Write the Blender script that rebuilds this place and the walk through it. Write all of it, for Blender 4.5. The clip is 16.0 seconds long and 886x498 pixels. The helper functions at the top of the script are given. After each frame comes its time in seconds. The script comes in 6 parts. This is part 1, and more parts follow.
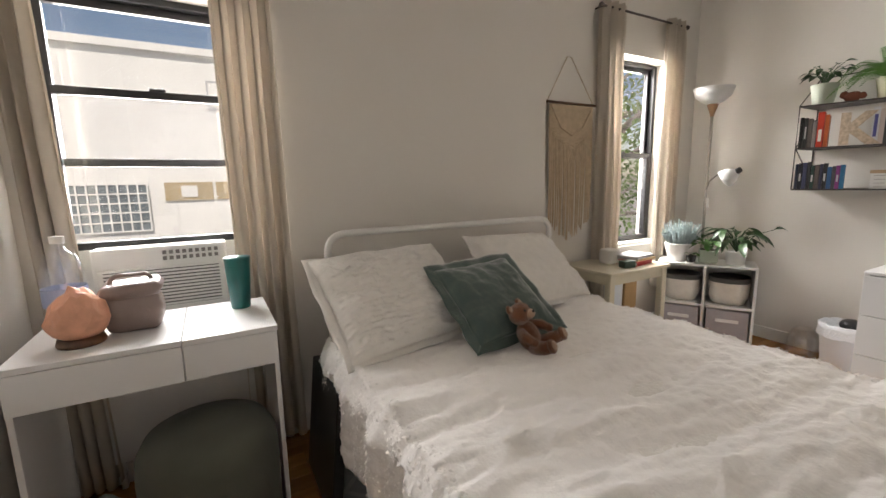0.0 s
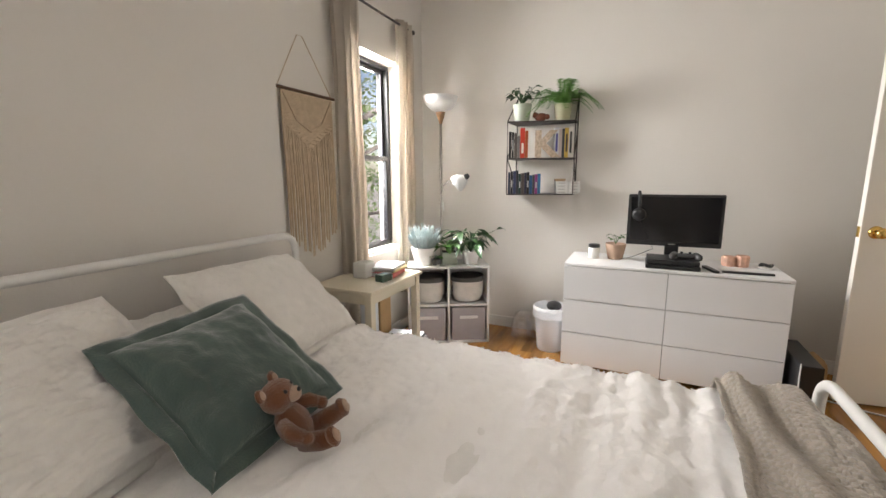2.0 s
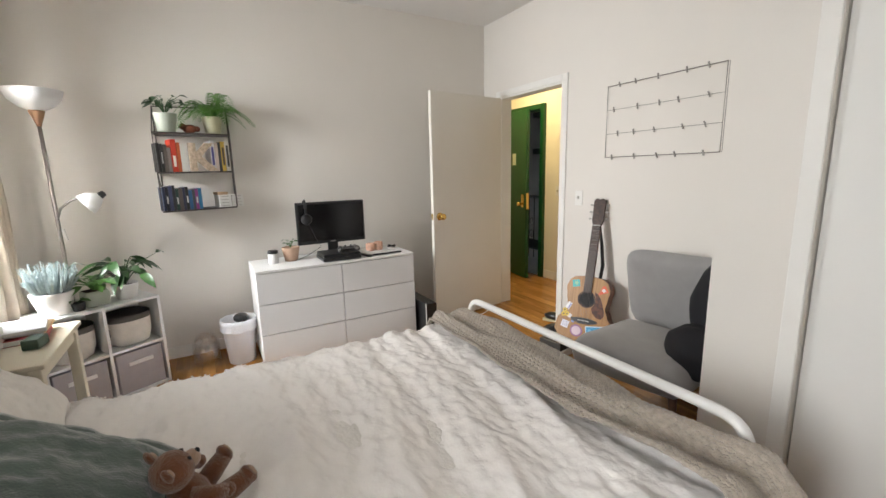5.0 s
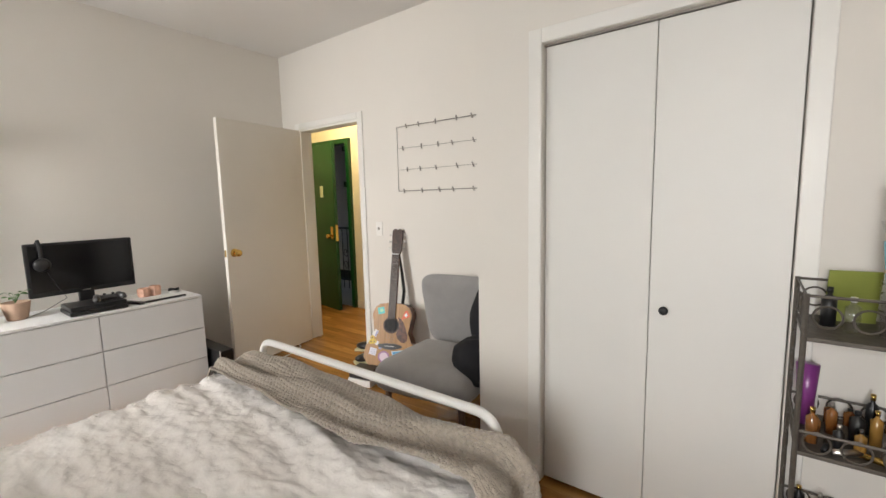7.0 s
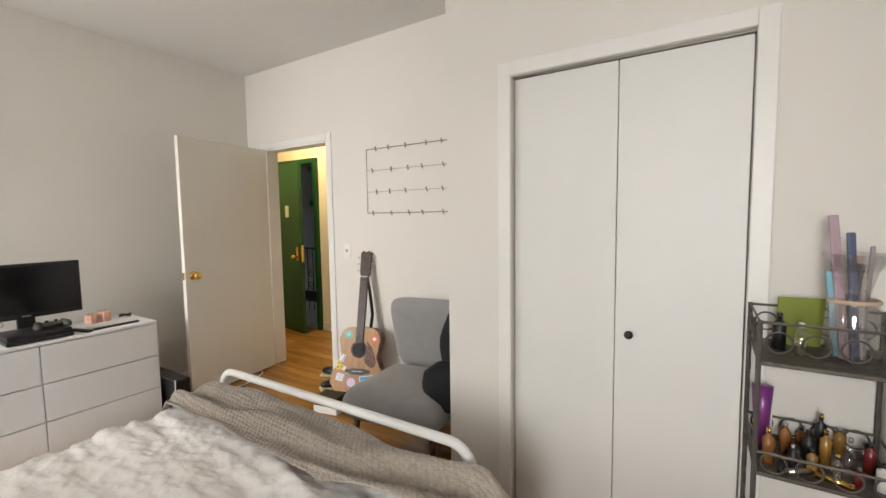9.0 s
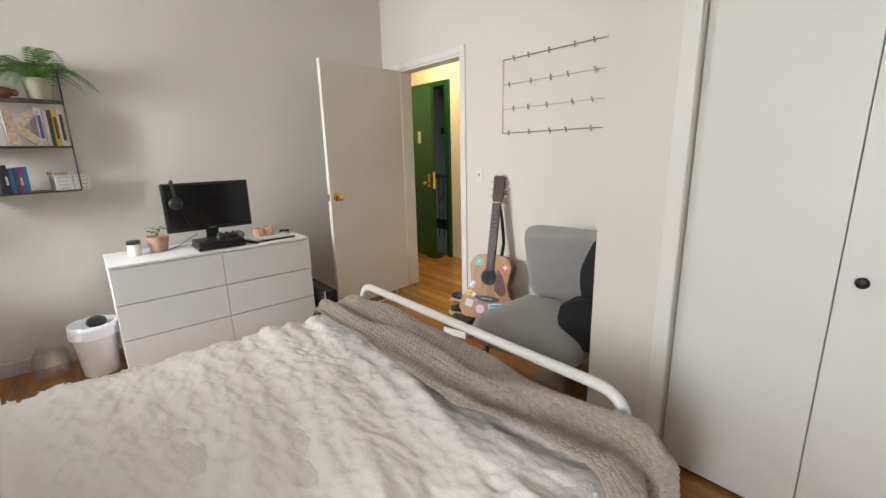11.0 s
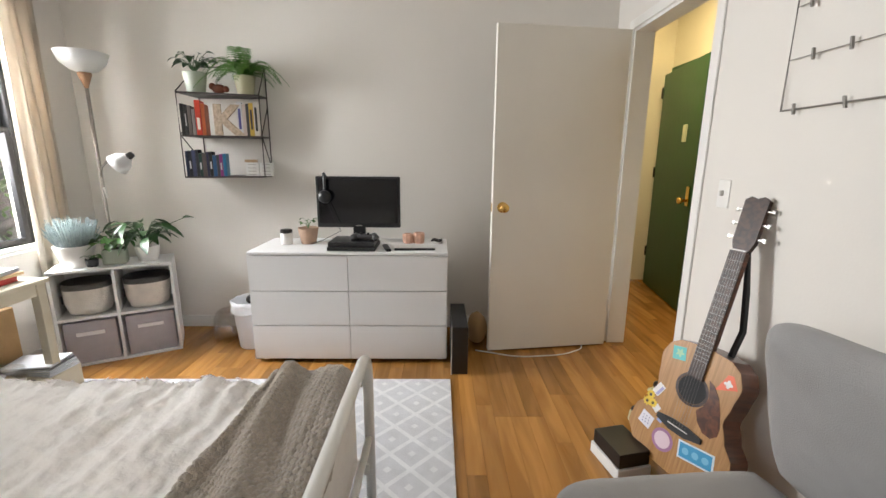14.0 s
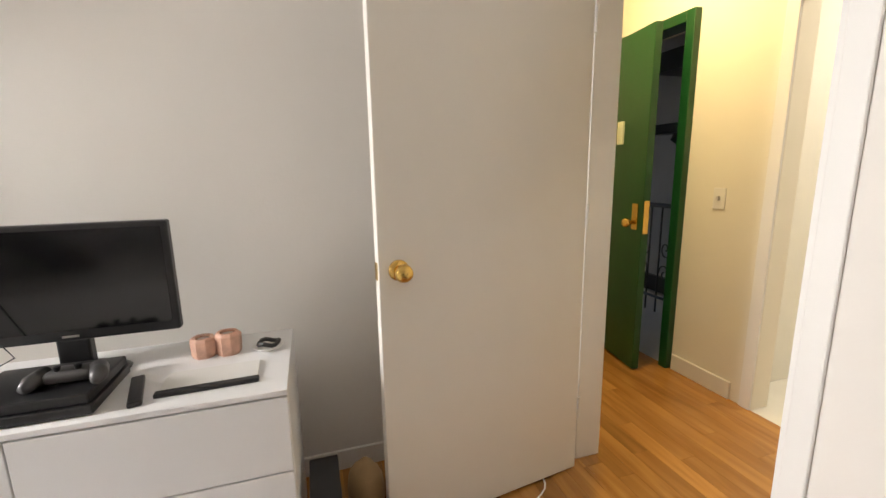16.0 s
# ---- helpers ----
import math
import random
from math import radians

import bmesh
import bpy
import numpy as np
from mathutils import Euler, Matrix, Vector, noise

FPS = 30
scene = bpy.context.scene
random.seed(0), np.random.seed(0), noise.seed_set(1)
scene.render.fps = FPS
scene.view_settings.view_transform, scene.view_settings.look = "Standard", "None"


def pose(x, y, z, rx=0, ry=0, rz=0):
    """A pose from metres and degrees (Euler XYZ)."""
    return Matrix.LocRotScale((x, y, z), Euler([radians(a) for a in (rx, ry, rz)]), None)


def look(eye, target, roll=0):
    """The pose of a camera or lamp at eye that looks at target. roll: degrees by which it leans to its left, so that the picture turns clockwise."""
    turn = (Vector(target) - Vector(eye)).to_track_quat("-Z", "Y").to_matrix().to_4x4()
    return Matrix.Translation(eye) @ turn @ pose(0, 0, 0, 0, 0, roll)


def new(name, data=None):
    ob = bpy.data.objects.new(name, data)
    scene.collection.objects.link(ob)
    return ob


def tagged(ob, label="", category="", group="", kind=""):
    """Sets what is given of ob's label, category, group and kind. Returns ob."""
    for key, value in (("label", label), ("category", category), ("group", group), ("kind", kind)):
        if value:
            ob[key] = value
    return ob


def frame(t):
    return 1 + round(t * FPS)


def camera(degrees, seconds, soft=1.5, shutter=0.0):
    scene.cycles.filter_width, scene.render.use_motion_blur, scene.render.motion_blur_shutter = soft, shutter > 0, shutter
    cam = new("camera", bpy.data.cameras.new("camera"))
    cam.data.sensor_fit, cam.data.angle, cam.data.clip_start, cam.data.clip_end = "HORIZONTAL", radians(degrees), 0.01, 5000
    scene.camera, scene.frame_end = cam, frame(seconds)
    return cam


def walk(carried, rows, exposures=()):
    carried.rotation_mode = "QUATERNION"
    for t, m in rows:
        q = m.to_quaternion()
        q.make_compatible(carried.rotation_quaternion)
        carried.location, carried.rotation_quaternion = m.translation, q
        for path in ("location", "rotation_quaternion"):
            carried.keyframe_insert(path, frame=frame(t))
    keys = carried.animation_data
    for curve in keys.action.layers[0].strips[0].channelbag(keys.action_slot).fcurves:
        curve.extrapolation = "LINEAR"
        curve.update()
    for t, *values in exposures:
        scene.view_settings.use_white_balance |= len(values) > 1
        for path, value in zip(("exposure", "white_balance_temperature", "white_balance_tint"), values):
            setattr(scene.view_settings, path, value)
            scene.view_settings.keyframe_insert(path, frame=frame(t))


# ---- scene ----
cam = camera(93.3, 16.0)
PATH = [
    (0, (0.399, 0.6, 1.228), (1.358, 2.327, 0.914), -1.1),
    (0.5, (0.507, 0.674, 1.256), (1.693, 2.248, 0.918), -1.1),
    (1, (0.644, 0.754, 1.265), (2.054, 2.133, 0.932), -0.8),
    (1.5, (0.712, 0.844, 1.265), (2.328, 1.973, 0.929), -0.2),
    (2, (0.689, 1.012, 1.269), (2.476, 1.843, 0.93), -0.3),
    (2.5, (0.665, 1.189, 1.271), (2.551, 1.758, 0.922), -0.5),
    (3, (0.702, 1.342, 1.276), (2.653, 1.612, 0.932), -0.9),
    (3.5, (0.65, 1.476, 1.296), (2.62, 1.413, 0.955), -1.1),
    (4, (0.548, 1.628, 1.32), (2.477, 1.227, 0.978), -1.2),
    (4.5, (0.444, 1.654, 1.343), (2.286, 0.961, 0.986), -1.2),
    (5, (0.383, 1.675, 1.364), (2.094, 0.705, 0.999), -1.4),
    (5.2, (0.313, 1.591, 1.357), (1.993, 0.564, 1.005), -1.0),
    (7.3, (0.249, 1.568, 1.371), (1.357, -0.084, 1.167), -1.4),
    (7.5, (0.25, 1.571, 1.376), (1.324, -0.108, 1.206), -1.3),
    (8, (0.249, 1.579, 1.397), (1.271, -0.138, 1.299), -1.1),
    (8.2, (0.245, 1.575, 1.401), (1.262, -0.146, 1.328), -1.0),
    (10.3, (0.318, 1.589, 1.336), (1.619, 0.124, 0.936), -0.8),
    (10.5, (0.325, 1.544, 1.314), (1.692, 0.145, 0.899), -1.1),
    (11, (0.425, 1.471, 1.318), (1.903, 0.203, 0.864), -1.4),
    (11.5, (0.495, 1.283, 1.3), (2.085, 0.151, 0.865), -1.9),
    (12, (0.541, 1.093, 1.313), (2.246, 0.144, 0.875), -1.7),
    (12.5, (0.659, 0.844, 1.287), (2.476, 0.125, 0.861), -1.2),
    (13, (0.764, 0.65, 1.27), (2.664, 0.191, 0.846), -0.4),
    (13.5, (0.853, 0.361, 1.292), (2.798, 0.188, 0.857), 0.0),
    (14, (1.002, 0.274, 1.264), (2.957, 0.251, 0.844), 0.4),
    (14.5, (1.349, 0.228, 1.288), (3.31, 0.266, 0.895), 0.1),
    (15, (1.694, 0.17, 1.273), (3.657, 0.127, 0.892), -0.6),
    (15.5, (2.026, 0.114, 1.295), (3.98, -0.084, 0.917), -0.7),
    (16, (2.345, 0.125, 1.277), (4.219, -0.467, 0.908), -1.0),
]
EXPO = [(0, -0.36, 7050, 13), (1.0, -0.12, 7000, 13), (2.0, 0.1, 6850, 12), (3.5, 0.13, 6750, 12), (4.5, -0.02, 6650, 10), (8, -0.1, 7000, 11), (10.5, -0.1, 6700, 10), (12.5, 0.0, 6500, 10), (14.5, 0.04, 6700, 10), (16, 0.2, 6950, 13)]
walk(cam, [(t, look(eye, target, roll)) for t, eye, target, roll in PATH], EXPO)

# ---- world, sun, window light ----
world = bpy.data.worlds.new("sky")
scene.world = world
world.use_nodes = True
wn = world.node_tree
sky = wn.nodes.new("ShaderNodeTexSky")
sky.sky_type, sky.sun_disc = "NISHITA", False
sky.sun_elevation, sky.sun_rotation = radians(52), radians(200)
wn.nodes["Background"].inputs[1].default_value = 0.12
wn.links.new(sky.outputs[0], wn.nodes["Background"].inputs[0])
sun = new("sun", bpy.data.lights.new("sun", "SUN"))
sun.data.energy, sun.data.angle, sun.data.color = 4.8, radians(0.5), (1, 0.95, 0.88)
sun.matrix_world = look((0, -6, 8), (2.05, 0, 0))


def area(name, m, w, h, watts, colour):
    ob = new(name, bpy.data.lights.new(name, "AREA"))
    ob.data.shape, ob.data.size, ob.data.size_y, ob.data.energy, ob.data.color = "RECTANGLE", w, h, watts, colour
    ob.matrix_world = m
    return ob


area("window_light_1", look((0.25, 3.25, 1.62), (0.95, 0.8, 0.40)), 0.75, 1.2, 112, (0.93, 0.96, 1.0))
area("window_light_2", look((3.34, 3.27, 1.68), (2.5, 0.9, 0.32)), 0.7, 1.35, 212, (0.95, 0.975, 1.0))
area("hall_bulb", look((4.25, -1.42, 2.70), (4.25, -1.42, 0)), 0.25, 0.25, 21, (1.0, 0.78, 0.40))
area("bath_bulb", look((3.2, -3.0, 2.60), (3.2, -3.0, 0)), 0.3, 0.3, 26, (1.0, 0.93, 0.78))
# unseen fill lamp, added to brighten the stairwell beyond the entry door
area("stairwell_fill", look((4.8, -3.6, 2.65), (4.8, -3.6, 0)), 0.3, 0.3, 5, (0.9, 0.95, 1.0))


# ---- materials ----
def material(name, colour, rough=0.6, metal=0.0, vary=0.08, scale=6.0, bump=0.1, bump_scale=60.0, coat=0.0, sheen=0.0, random_tint=0.0, trans=0.0):
    m = bpy.data.materials.new(name)
    m.use_nodes = True
    nt = m.node_tree
    b = nt.nodes["Principled BSDF"]
    b.inputs["Roughness"].default_value, b.inputs["Metallic"].default_value = rough, metal
    b.inputs["Coat Weight"].default_value, b.inputs["Sheen Weight"].default_value = coat, sheen
    b.inputs["Transmission Weight"].default_value = trans
    tc = nt.nodes.new("ShaderNodeTexCoord")
    n1 = nt.nodes.new("ShaderNodeTexNoise")
    n1.inputs["Scale"].default_value, n1.inputs["Detail"].default_value = scale, 5
    nt.links.new(tc.outputs["Object"], n1.inputs["Vector"])
    ramp = nt.nodes.new("ShaderNodeMapRange")
    ramp.inputs[1].default_value, ramp.inputs[2].default_value = 0.25, 0.75
    ramp.inputs[3].default_value, ramp.inputs[4].default_value = 1 - vary, 1 + vary
    nt.links.new(n1.outputs["Fac"], ramp.inputs[0])
    hsv = nt.nodes.new("ShaderNodeHueSaturation")
    hsv.inputs["Color"].default_value = (*colour, 1)
    if random_tint:
        info = nt.nodes.new("ShaderNodeObjectInfo")
        r2 = nt.nodes.new("ShaderNodeMapRange")
        r2.inputs[3].default_value, r2.inputs[4].default_value = 1 - random_tint, 1 + random_tint
        nt.links.new(info.outputs["Random"], r2.inputs[0])
        mul = nt.nodes.new("ShaderNodeMath")
        mul.operation = "MULTIPLY"
        nt.links.new(ramp.outputs[0], mul.inputs[0])
        nt.links.new(r2.outputs[0], mul.inputs[1])
        nt.links.new(mul.outputs[0], hsv.inputs["Value"])
    else:
        nt.links.new(ramp.outputs[0], hsv.inputs["Value"])
    nt.links.new(hsv.outputs[0], b.inputs["Base Color"])
    if bump:
        n2 = nt.nodes.new("ShaderNodeTexNoise")
        n2.inputs["Scale"].default_value, n2.inputs["Detail"].default_value = bump_scale, 4
        nt.links.new(tc.outputs["Object"], n2.inputs["Vector"])
        bp = nt.nodes.new("ShaderNodeBump")
        bp.inputs["Strength"].default_value, bp.inputs["Distance"].default_value = bump, 0.01
        nt.links.new(n2.outputs["Fac"], bp.inputs["Height"])
        nt.links.new(bp.outputs[0], b.inputs["Normal"])
    return m


def wood(name, dark, light, rough=0.35, stretch=(1.2, 22, 22), coat=0.0, tint=0.0):
    m = material(name, light, rough, coat=coat, vary=0.05, bump=0.03)
    nt = m.node_tree
    tc = nt.nodes["Texture Coordinate"]
    mp = nt.nodes.new("ShaderNodeMapping")
    mp.inputs["Scale"].default_value = stretch
    nt.links.new(tc.outputs["Object"], mp.inputs["Vector"])
    info = nt.nodes.new("ShaderNodeObjectInfo")
    off = nt.nodes.new("ShaderNodeVectorMath")
    off.operation = "MULTIPLY_ADD"
    nt.links.new(info.outputs["Random"], off.inputs[0])
    off.inputs[1].default_value = (37, 91, 53)
    nt.links.new(mp.outputs[0], off.inputs[2])
    n = nt.nodes.new("ShaderNodeTexNoise")
    n.inputs["Scale"].default_value, n.inputs["Detail"].default_value, n.inputs["Distortion"].default_value = 1.6, 7, 0.9
    nt.links.new(off.outputs[0], n.inputs["Vector"])
    cr = nt.nodes.new("ShaderNodeValToRGB")
    cr.color_ramp.elements[0].position, cr.color_ramp.elements[1].position = 0.36, 0.64
    cr.color_ramp.elements[0].color, cr.color_ramp.elements[1].color = (*dark, 1), (*light, 1)
    nt.links.new(n.outputs["Fac"], cr.inputs[0])
    hsv = nt.nodes["Hue/Saturation/Value"]
    nt.links.new(cr.outputs[0], hsv.inputs["Color"])
    if tint:
        r2 = nt.nodes.new("ShaderNodeMapRange")
        r2.inputs[3].default_value, r2.inputs[4].default_value = 1 - tint, 1 + tint
        nt.links.new(info.outputs["Random"], r2.inputs[0])
        nt.links.new(r2.outputs[0], hsv.inputs["Value"])
    return m


def glass(name, colour=(1, 1, 1), rough=0.0):
    m = bpy.data.materials.new(name)
    m.use_nodes = True
    nt = m.node_tree
    b = nt.nodes["Principled BSDF"]
    b.inputs["Base Color"].default_value = (*colour, 1)
    b.inputs["Roughness"].default_value, b.inputs["Transmission Weight"].default_value, b.inputs["IOR"].default_value = rough, 1.0, 1.45
    return m


def pane_glass(name, see=0.93):
    m = bpy.data.materials.new(name)
    m.use_nodes = True
    nt = m.node_tree
    nt.nodes.remove(nt.nodes["Principled BSDF"])
    t, g, mix = nt.nodes.new("ShaderNodeBsdfTransparent"), nt.nodes.new("ShaderNodeBsdfGlossy"), nt.nodes.new("ShaderNodeMixShader")
    g.inputs["Roughness"].default_value = 0.02
    mix.inputs[0].default_value = 1 - see
    nt.links.new(t.outputs[0], mix.inputs[1])
    nt.links.new(g.outputs[0], mix.inputs[2])
    nt.links.new(mix.outputs[0], nt.nodes["Material Output"].inputs[0])
    return m


M = {}
M["wall"] = material("wall_paint", (0.745, 0.71, 0.66), 0.75, vary=0.02, scale=1.5, bump=0.05, bump_scale=90)
M["ceiling"] = material("ceiling_paint", (0.72, 0.70, 0.675), 0.85, vary=0.02, scale=1.5, bump=0.05, bump_scale=70)
M["trim"] = material("trim_paint", (0.80, 0.785, 0.75), 0.4, vary=0.03, scale=4, bump=0.05, bump_scale=25)
M["door"] = material("door_paint", (0.80, 0.765, 0.70), 0.42, vary=0.025, scale=2.5, bump=0.05, bump_scale=30)
M["closet"] = material("closet_door_paint", (0.75, 0.74, 0.71), 0.5, vary=0.025, scale=2.0, bump=0.05, bump_scale=40)
M["hall_wall"] = material("hall_paint", (0.80, 0.76, 0.66), 0.7, vary=0.03, scale=2, bump=0.05, bump_scale=80)
M["green"] = material("green_door_paint", (0.006, 0.066, 0.016), 0.36, vary=0.12, scale=3, bump=0.08, bump_scale=18, coat=0.0)
M["black"] = material("black_frame_paint", (0.012, 0.012, 0.014), 0.4, vary=0.2, scale=9, bump=0.05)
# near-black that stands in for shade in hollows and the stairwell top
M["dark"] = material("dark_shade", (0.03, 0.03, 0.032), 0.8, vary=0.2)
M["white_lam"] = material("white_laminate", (0.80, 0.795, 0.79), 0.38, vary=0.012, scale=3, bump=0.015, bump_scale=200)
# dark tone that paints the shade seen in narrow gaps and slots
M["gap"] = material("shadow_gap_board", (0.20, 0.19, 0.18), 0.8)
M["plank"] = wood("oak_plank", (0.29, 0.130, 0.030), (0.42, 0.200, 0.052), 0.26, stretch=(1.0, 9, 9), coat=0.25, tint=0.26)
M["subfloor"] = material("floor_joint", (0.16, 0.075, 0.028), 0.8)
M["rug"] = material("rug_pile", (0.56, 0.57, 0.60), 0.95, vary=0.1, scale=14, bump=0.5, bump_scale=240, sheen=0.3)
M["bedmetal"] = material("white_bed_enamel", (0.80, 0.79, 0.76), 0.3, vary=0.02, bump=0.02, coat=0.2)
M["duvet"] = material("white_shaggy_duvet", (0.935, 0.905, 0.875), 0.95, vary=0.015, scale=30, bump=0.28, bump_scale=60, sheen=0.1)
M["pillow"] = material("cream_pillow_cotton", (0.85, 0.82, 0.775), 0.92, vary=0.04, scale=22, bump=0.45, bump_scale=60, sheen=0.25)
M["velvet"] = material("green_velvet", (0.055, 0.092, 0.078), 0.85, vary=0.22, scale=9, bump=0.25, bump_scale=160, sheen=0.8)
M["knit"] = material("grey_knit_wool", (0.42, 0.368, 0.305), 0.95, vary=0.18, scale=60, bump=0.7, bump_scale=170, sheen=0.3)
M["bear"] = material("brown_plush", (0.19, 0.066, 0.022), 0.95, vary=0.2, scale=30, bump=0.7, bump_scale=220, sheen=0.5)
M["bear_light"] = material("tan_plush", (0.50, 0.34, 0.24), 0.95, vary=0.1, scale=30, bump=0.5, bump_scale=220, sheen=0.4)
M["curtain"] = material("beige_linen_curtain", (0.60, 0.545, 0.465), 0.9, vary=0.06, scale=8, bump=0.25, bump_scale=320)


def translucent(m, colour, share):
    """Thin cloth: part of the light passes through it."""
    nt = m.node_tree
    t, mix = nt.nodes.new("ShaderNodeBsdfTranslucent"), nt.nodes.new("ShaderNodeMixShader")
    t.inputs[0].default_value = (*colour, 1)
    mix.inputs[0].default_value = share
    nt.links.new(nt.nodes["Principled BSDF"].outputs[0], mix.inputs[1])
    nt.links.new(t.outputs[0], mix.inputs[2])
    nt.links.new(mix.outputs[0], nt.nodes["Material Output"].inputs[0])


translucent(M["curtain"], (0.70, 0.64, 0.57), 0.32)
M["macrame"] = material("macrame_cotton", (0.56, 0.44, 0.31), 0.95, vary=0.12, scale=25, bump=0.4, bump_scale=180)
M["dowel"] = wood("dark_dowel", (0.06, 0.03, 0.015), (0.13, 0.07, 0.035), 0.5)
M["grey_fabric"] = material("grey_chair_fabric", (0.31, 0.30, 0.295), 0.9, vary=0.06, scale=12, bump=0.3, bump_scale=350, sheen=0.2)
M["walnut"] = wood("walnut_leg", (0.07, 0.028, 0.012), (0.16, 0.07, 0.03), 0.4, stretch=(18, 18, 1.5))
M["spruce"] = wood("spruce_top", (0.34, 0.165, 0.052), (0.46, 0.24, 0.085), 0.42, stretch=(60, 3, 2), coat=0.1)
M["mahogany"] = wood("mahogany", (0.06, 0.018, 0.008), (0.16, 0.05, 0.02), 0.3, stretch=(20, 20, 2), coat=0.4)
M["rosewood"] = wood("rosewood", (0.025, 0.012, 0.008), (0.07, 0.032, 0.02), 0.45, stretch=(30, 30, 2))
M["plastic_black"] = material("black_plastic", (0.012, 0.012, 0.013), 0.35, vary=0.15, bump=0.04, bump_scale=150)
M["screen"] = material("dark_screen", (0.004, 0.004, 0.005), 0.12, vary=0.02, bump=0)
M["chrome"] = material("brushed_metal", (0.55, 0.53, 0.50), 0.28, 1.0, vary=0.05, bump=0.02)
M["nickel"] = material("lamp_nickel", (0.40, 0.37, 0.34), 0.35, 1.0, vary=0.08, bump=0.03)
M["brass"] = material("polished_brass", (0.72, 0.47, 0.14), 0.22, 1.0, vary=0.1, bump=0.02)
M["wire"] = material("dark_wire", (0.09, 0.08, 0.075), 0.45, 0.7, vary=0.1, bump=0)
M["greywire"] = material("grey_wire", (0.30, 0.28, 0.255), 0.45, 0.6, vary=0.1, bump=0)
M["frosted"] = material("frosted_white_glass", (0.86, 0.86, 0.85), 0.3, vary=0.01, bump=0, trans=0.25)
M["pane"] = pane_glass("window_pane", 0.94)
M["clear"] = pane_glass("clear_plastic", 0.78)
M["bin"] = material("white_bin_plastic", (0.72, 0.75, 0.80), 0.4, vary=0.03, bump=0.03)
M["bag"] = material("bin_bag_film", (0.76, 0.77, 0.80), 0.3, vary=0.05, bump=0.6, bump_scale=45)
M["cream_table"] = material("cream_table_paint", (0.72, 0.655, 0.51), 0.4, vary=0.05, scale=5, bump=0.06)
M["rope"] = material("cream_rope_basket", (0.70, 0.66, 0.60), 0.9, vary=0.08, scale=20, bump=0.5, bump_scale=120)
M["basket_dark"] = material("charcoal_basket", (0.10, 0.095, 0.09), 0.9, vary=0.1, scale=20, bump=0.5, bump_scale=120)
M["lilac_bin"] = material("grey_fabric_bin", (0.42, 0.40, 0.43), 0.9, vary=0.06, scale=16, bump=0.25, bump_scale=300)
M["pot_white"] = material("white_ceramic", (0.76, 0.74, 0.71), 0.35, vary=0.03, bump=0.03)
M["pot_sage"] = material("sage_ceramic", (0.42, 0.46, 0.38), 0.5, vary=0.06, bump=0.05)
M["pot_terra"] = material("pink_terracotta", (0.46, 0.31, 0.22), 0.8, vary=0.1, scale=20, bump=0.1)
M["soil"] = material("soil", (0.035, 0.022, 0.014), 0.95, vary=0.3, scale=60, bump=0.8)
M["leaf_dark"] = material("dark_leaf", (0.022, 0.065, 0.016), 0.35, vary=0.3, scale=25, bump=0.1, random_tint=0.25)
M["leaf_mid"] = material("mid_leaf", (0.055, 0.15, 0.025), 0.45, vary=0.3, scale=25, bump=0.1, random_tint=0.25)
M["leaf_fern"] = material("fern_leaf", (0.075, 0.20, 0.025), 0.5, vary=0.35, scale=25, bump=0.1)
M["leaf_silver"] = material("silver_leaf", (0.33, 0.40, 0.40), 0.85, vary=0.2, scale=40, bump=0.2)
M["himalaya"] = material("pink_salt", (0.74, 0.37, 0.24), 0.5, vary=0.25, scale=14, bump=0.5, bump_scale=30)
M["stone_pink"] = material("pink_quartz", (0.62, 0.36, 0.26), 0.5, vary=0.25, scale=28, bump=0.3, bump_scale=40)
M["taupe"] = material("taupe_bag_leather", (0.27, 0.20, 0.18), 0.35, vary=0.15, scale=10, bump=0.25, bump_scale=60, coat=0.3)
M["teal"] = material("teal_cup", (0.01, 0.115, 0.105), 0.3, vary=0.08, bump=0.05)
M["olive_fabric"] = material("olive_stool_velvet", (0.085, 0.088, 0.068), 0.9, vary=0.12, scale=7, bump=0.2, bump_scale=250, sheen=0.1)
M["ac"] = material("ac_plastic", (0.72, 0.72, 0.70), 0.45, vary=0.03, bump=0.02)
M["paper"] = material("paper", (0.76, 0.75, 0.72), 0.8, vary=0.03, bump=0.03)
M["ext_white"] = material("white_painted_brick", (0.78, 0.77, 0.74), 0.85, vary=0.08, scale=1.2, bump=0.3, bump_scale=8)
M["ext_grey"] = material("grey_facade", (0.42, 0.42, 0.43), 0.8, vary=0.12, scale=1, bump=0.2, bump_scale=8)
M["stair_grey"] = material("stairwell_paint", (0.46, 0.46, 0.47), 0.7, vary=0.1, scale=2)
M["ext_glass"] = material("far_window_glass", (0.16, 0.19, 0.21), 0.15, vary=0.2)
M["ext_brick"] = material("tan_brick", (0.42, 0.33, 0.20), 0.85, vary=0.15, scale=3)
M["ground"] = material("yard_ground", (0.30, 0.29, 0.27), 0.9, vary=0.2, scale=0.6)
M["bark"] = material("tree_bark", (0.20, 0.18, 0.16), 0.9, vary=0.3, scale=6, bump=0.7, bump_scale=20)
M["leaf_tree"] = material("tree_leaf", (0.12, 0.21, 0.05), 0.6, vary=0.35, scale=2)
M["tile"] = material("bath_tile", (0.74, 0.72, 0.66), 0.25, vary=0.04, bump=0.02)
M["cardboard"] = material("kraft_paper", (0.42, 0.27, 0.13), 0.85, vary=0.12, scale=9, bump=0.2, bump_scale=30)
M["amber"] = material("amber_perfume", (0.42, 0.17, 0.05), 0.15, vary=0.2, trans=0.4)
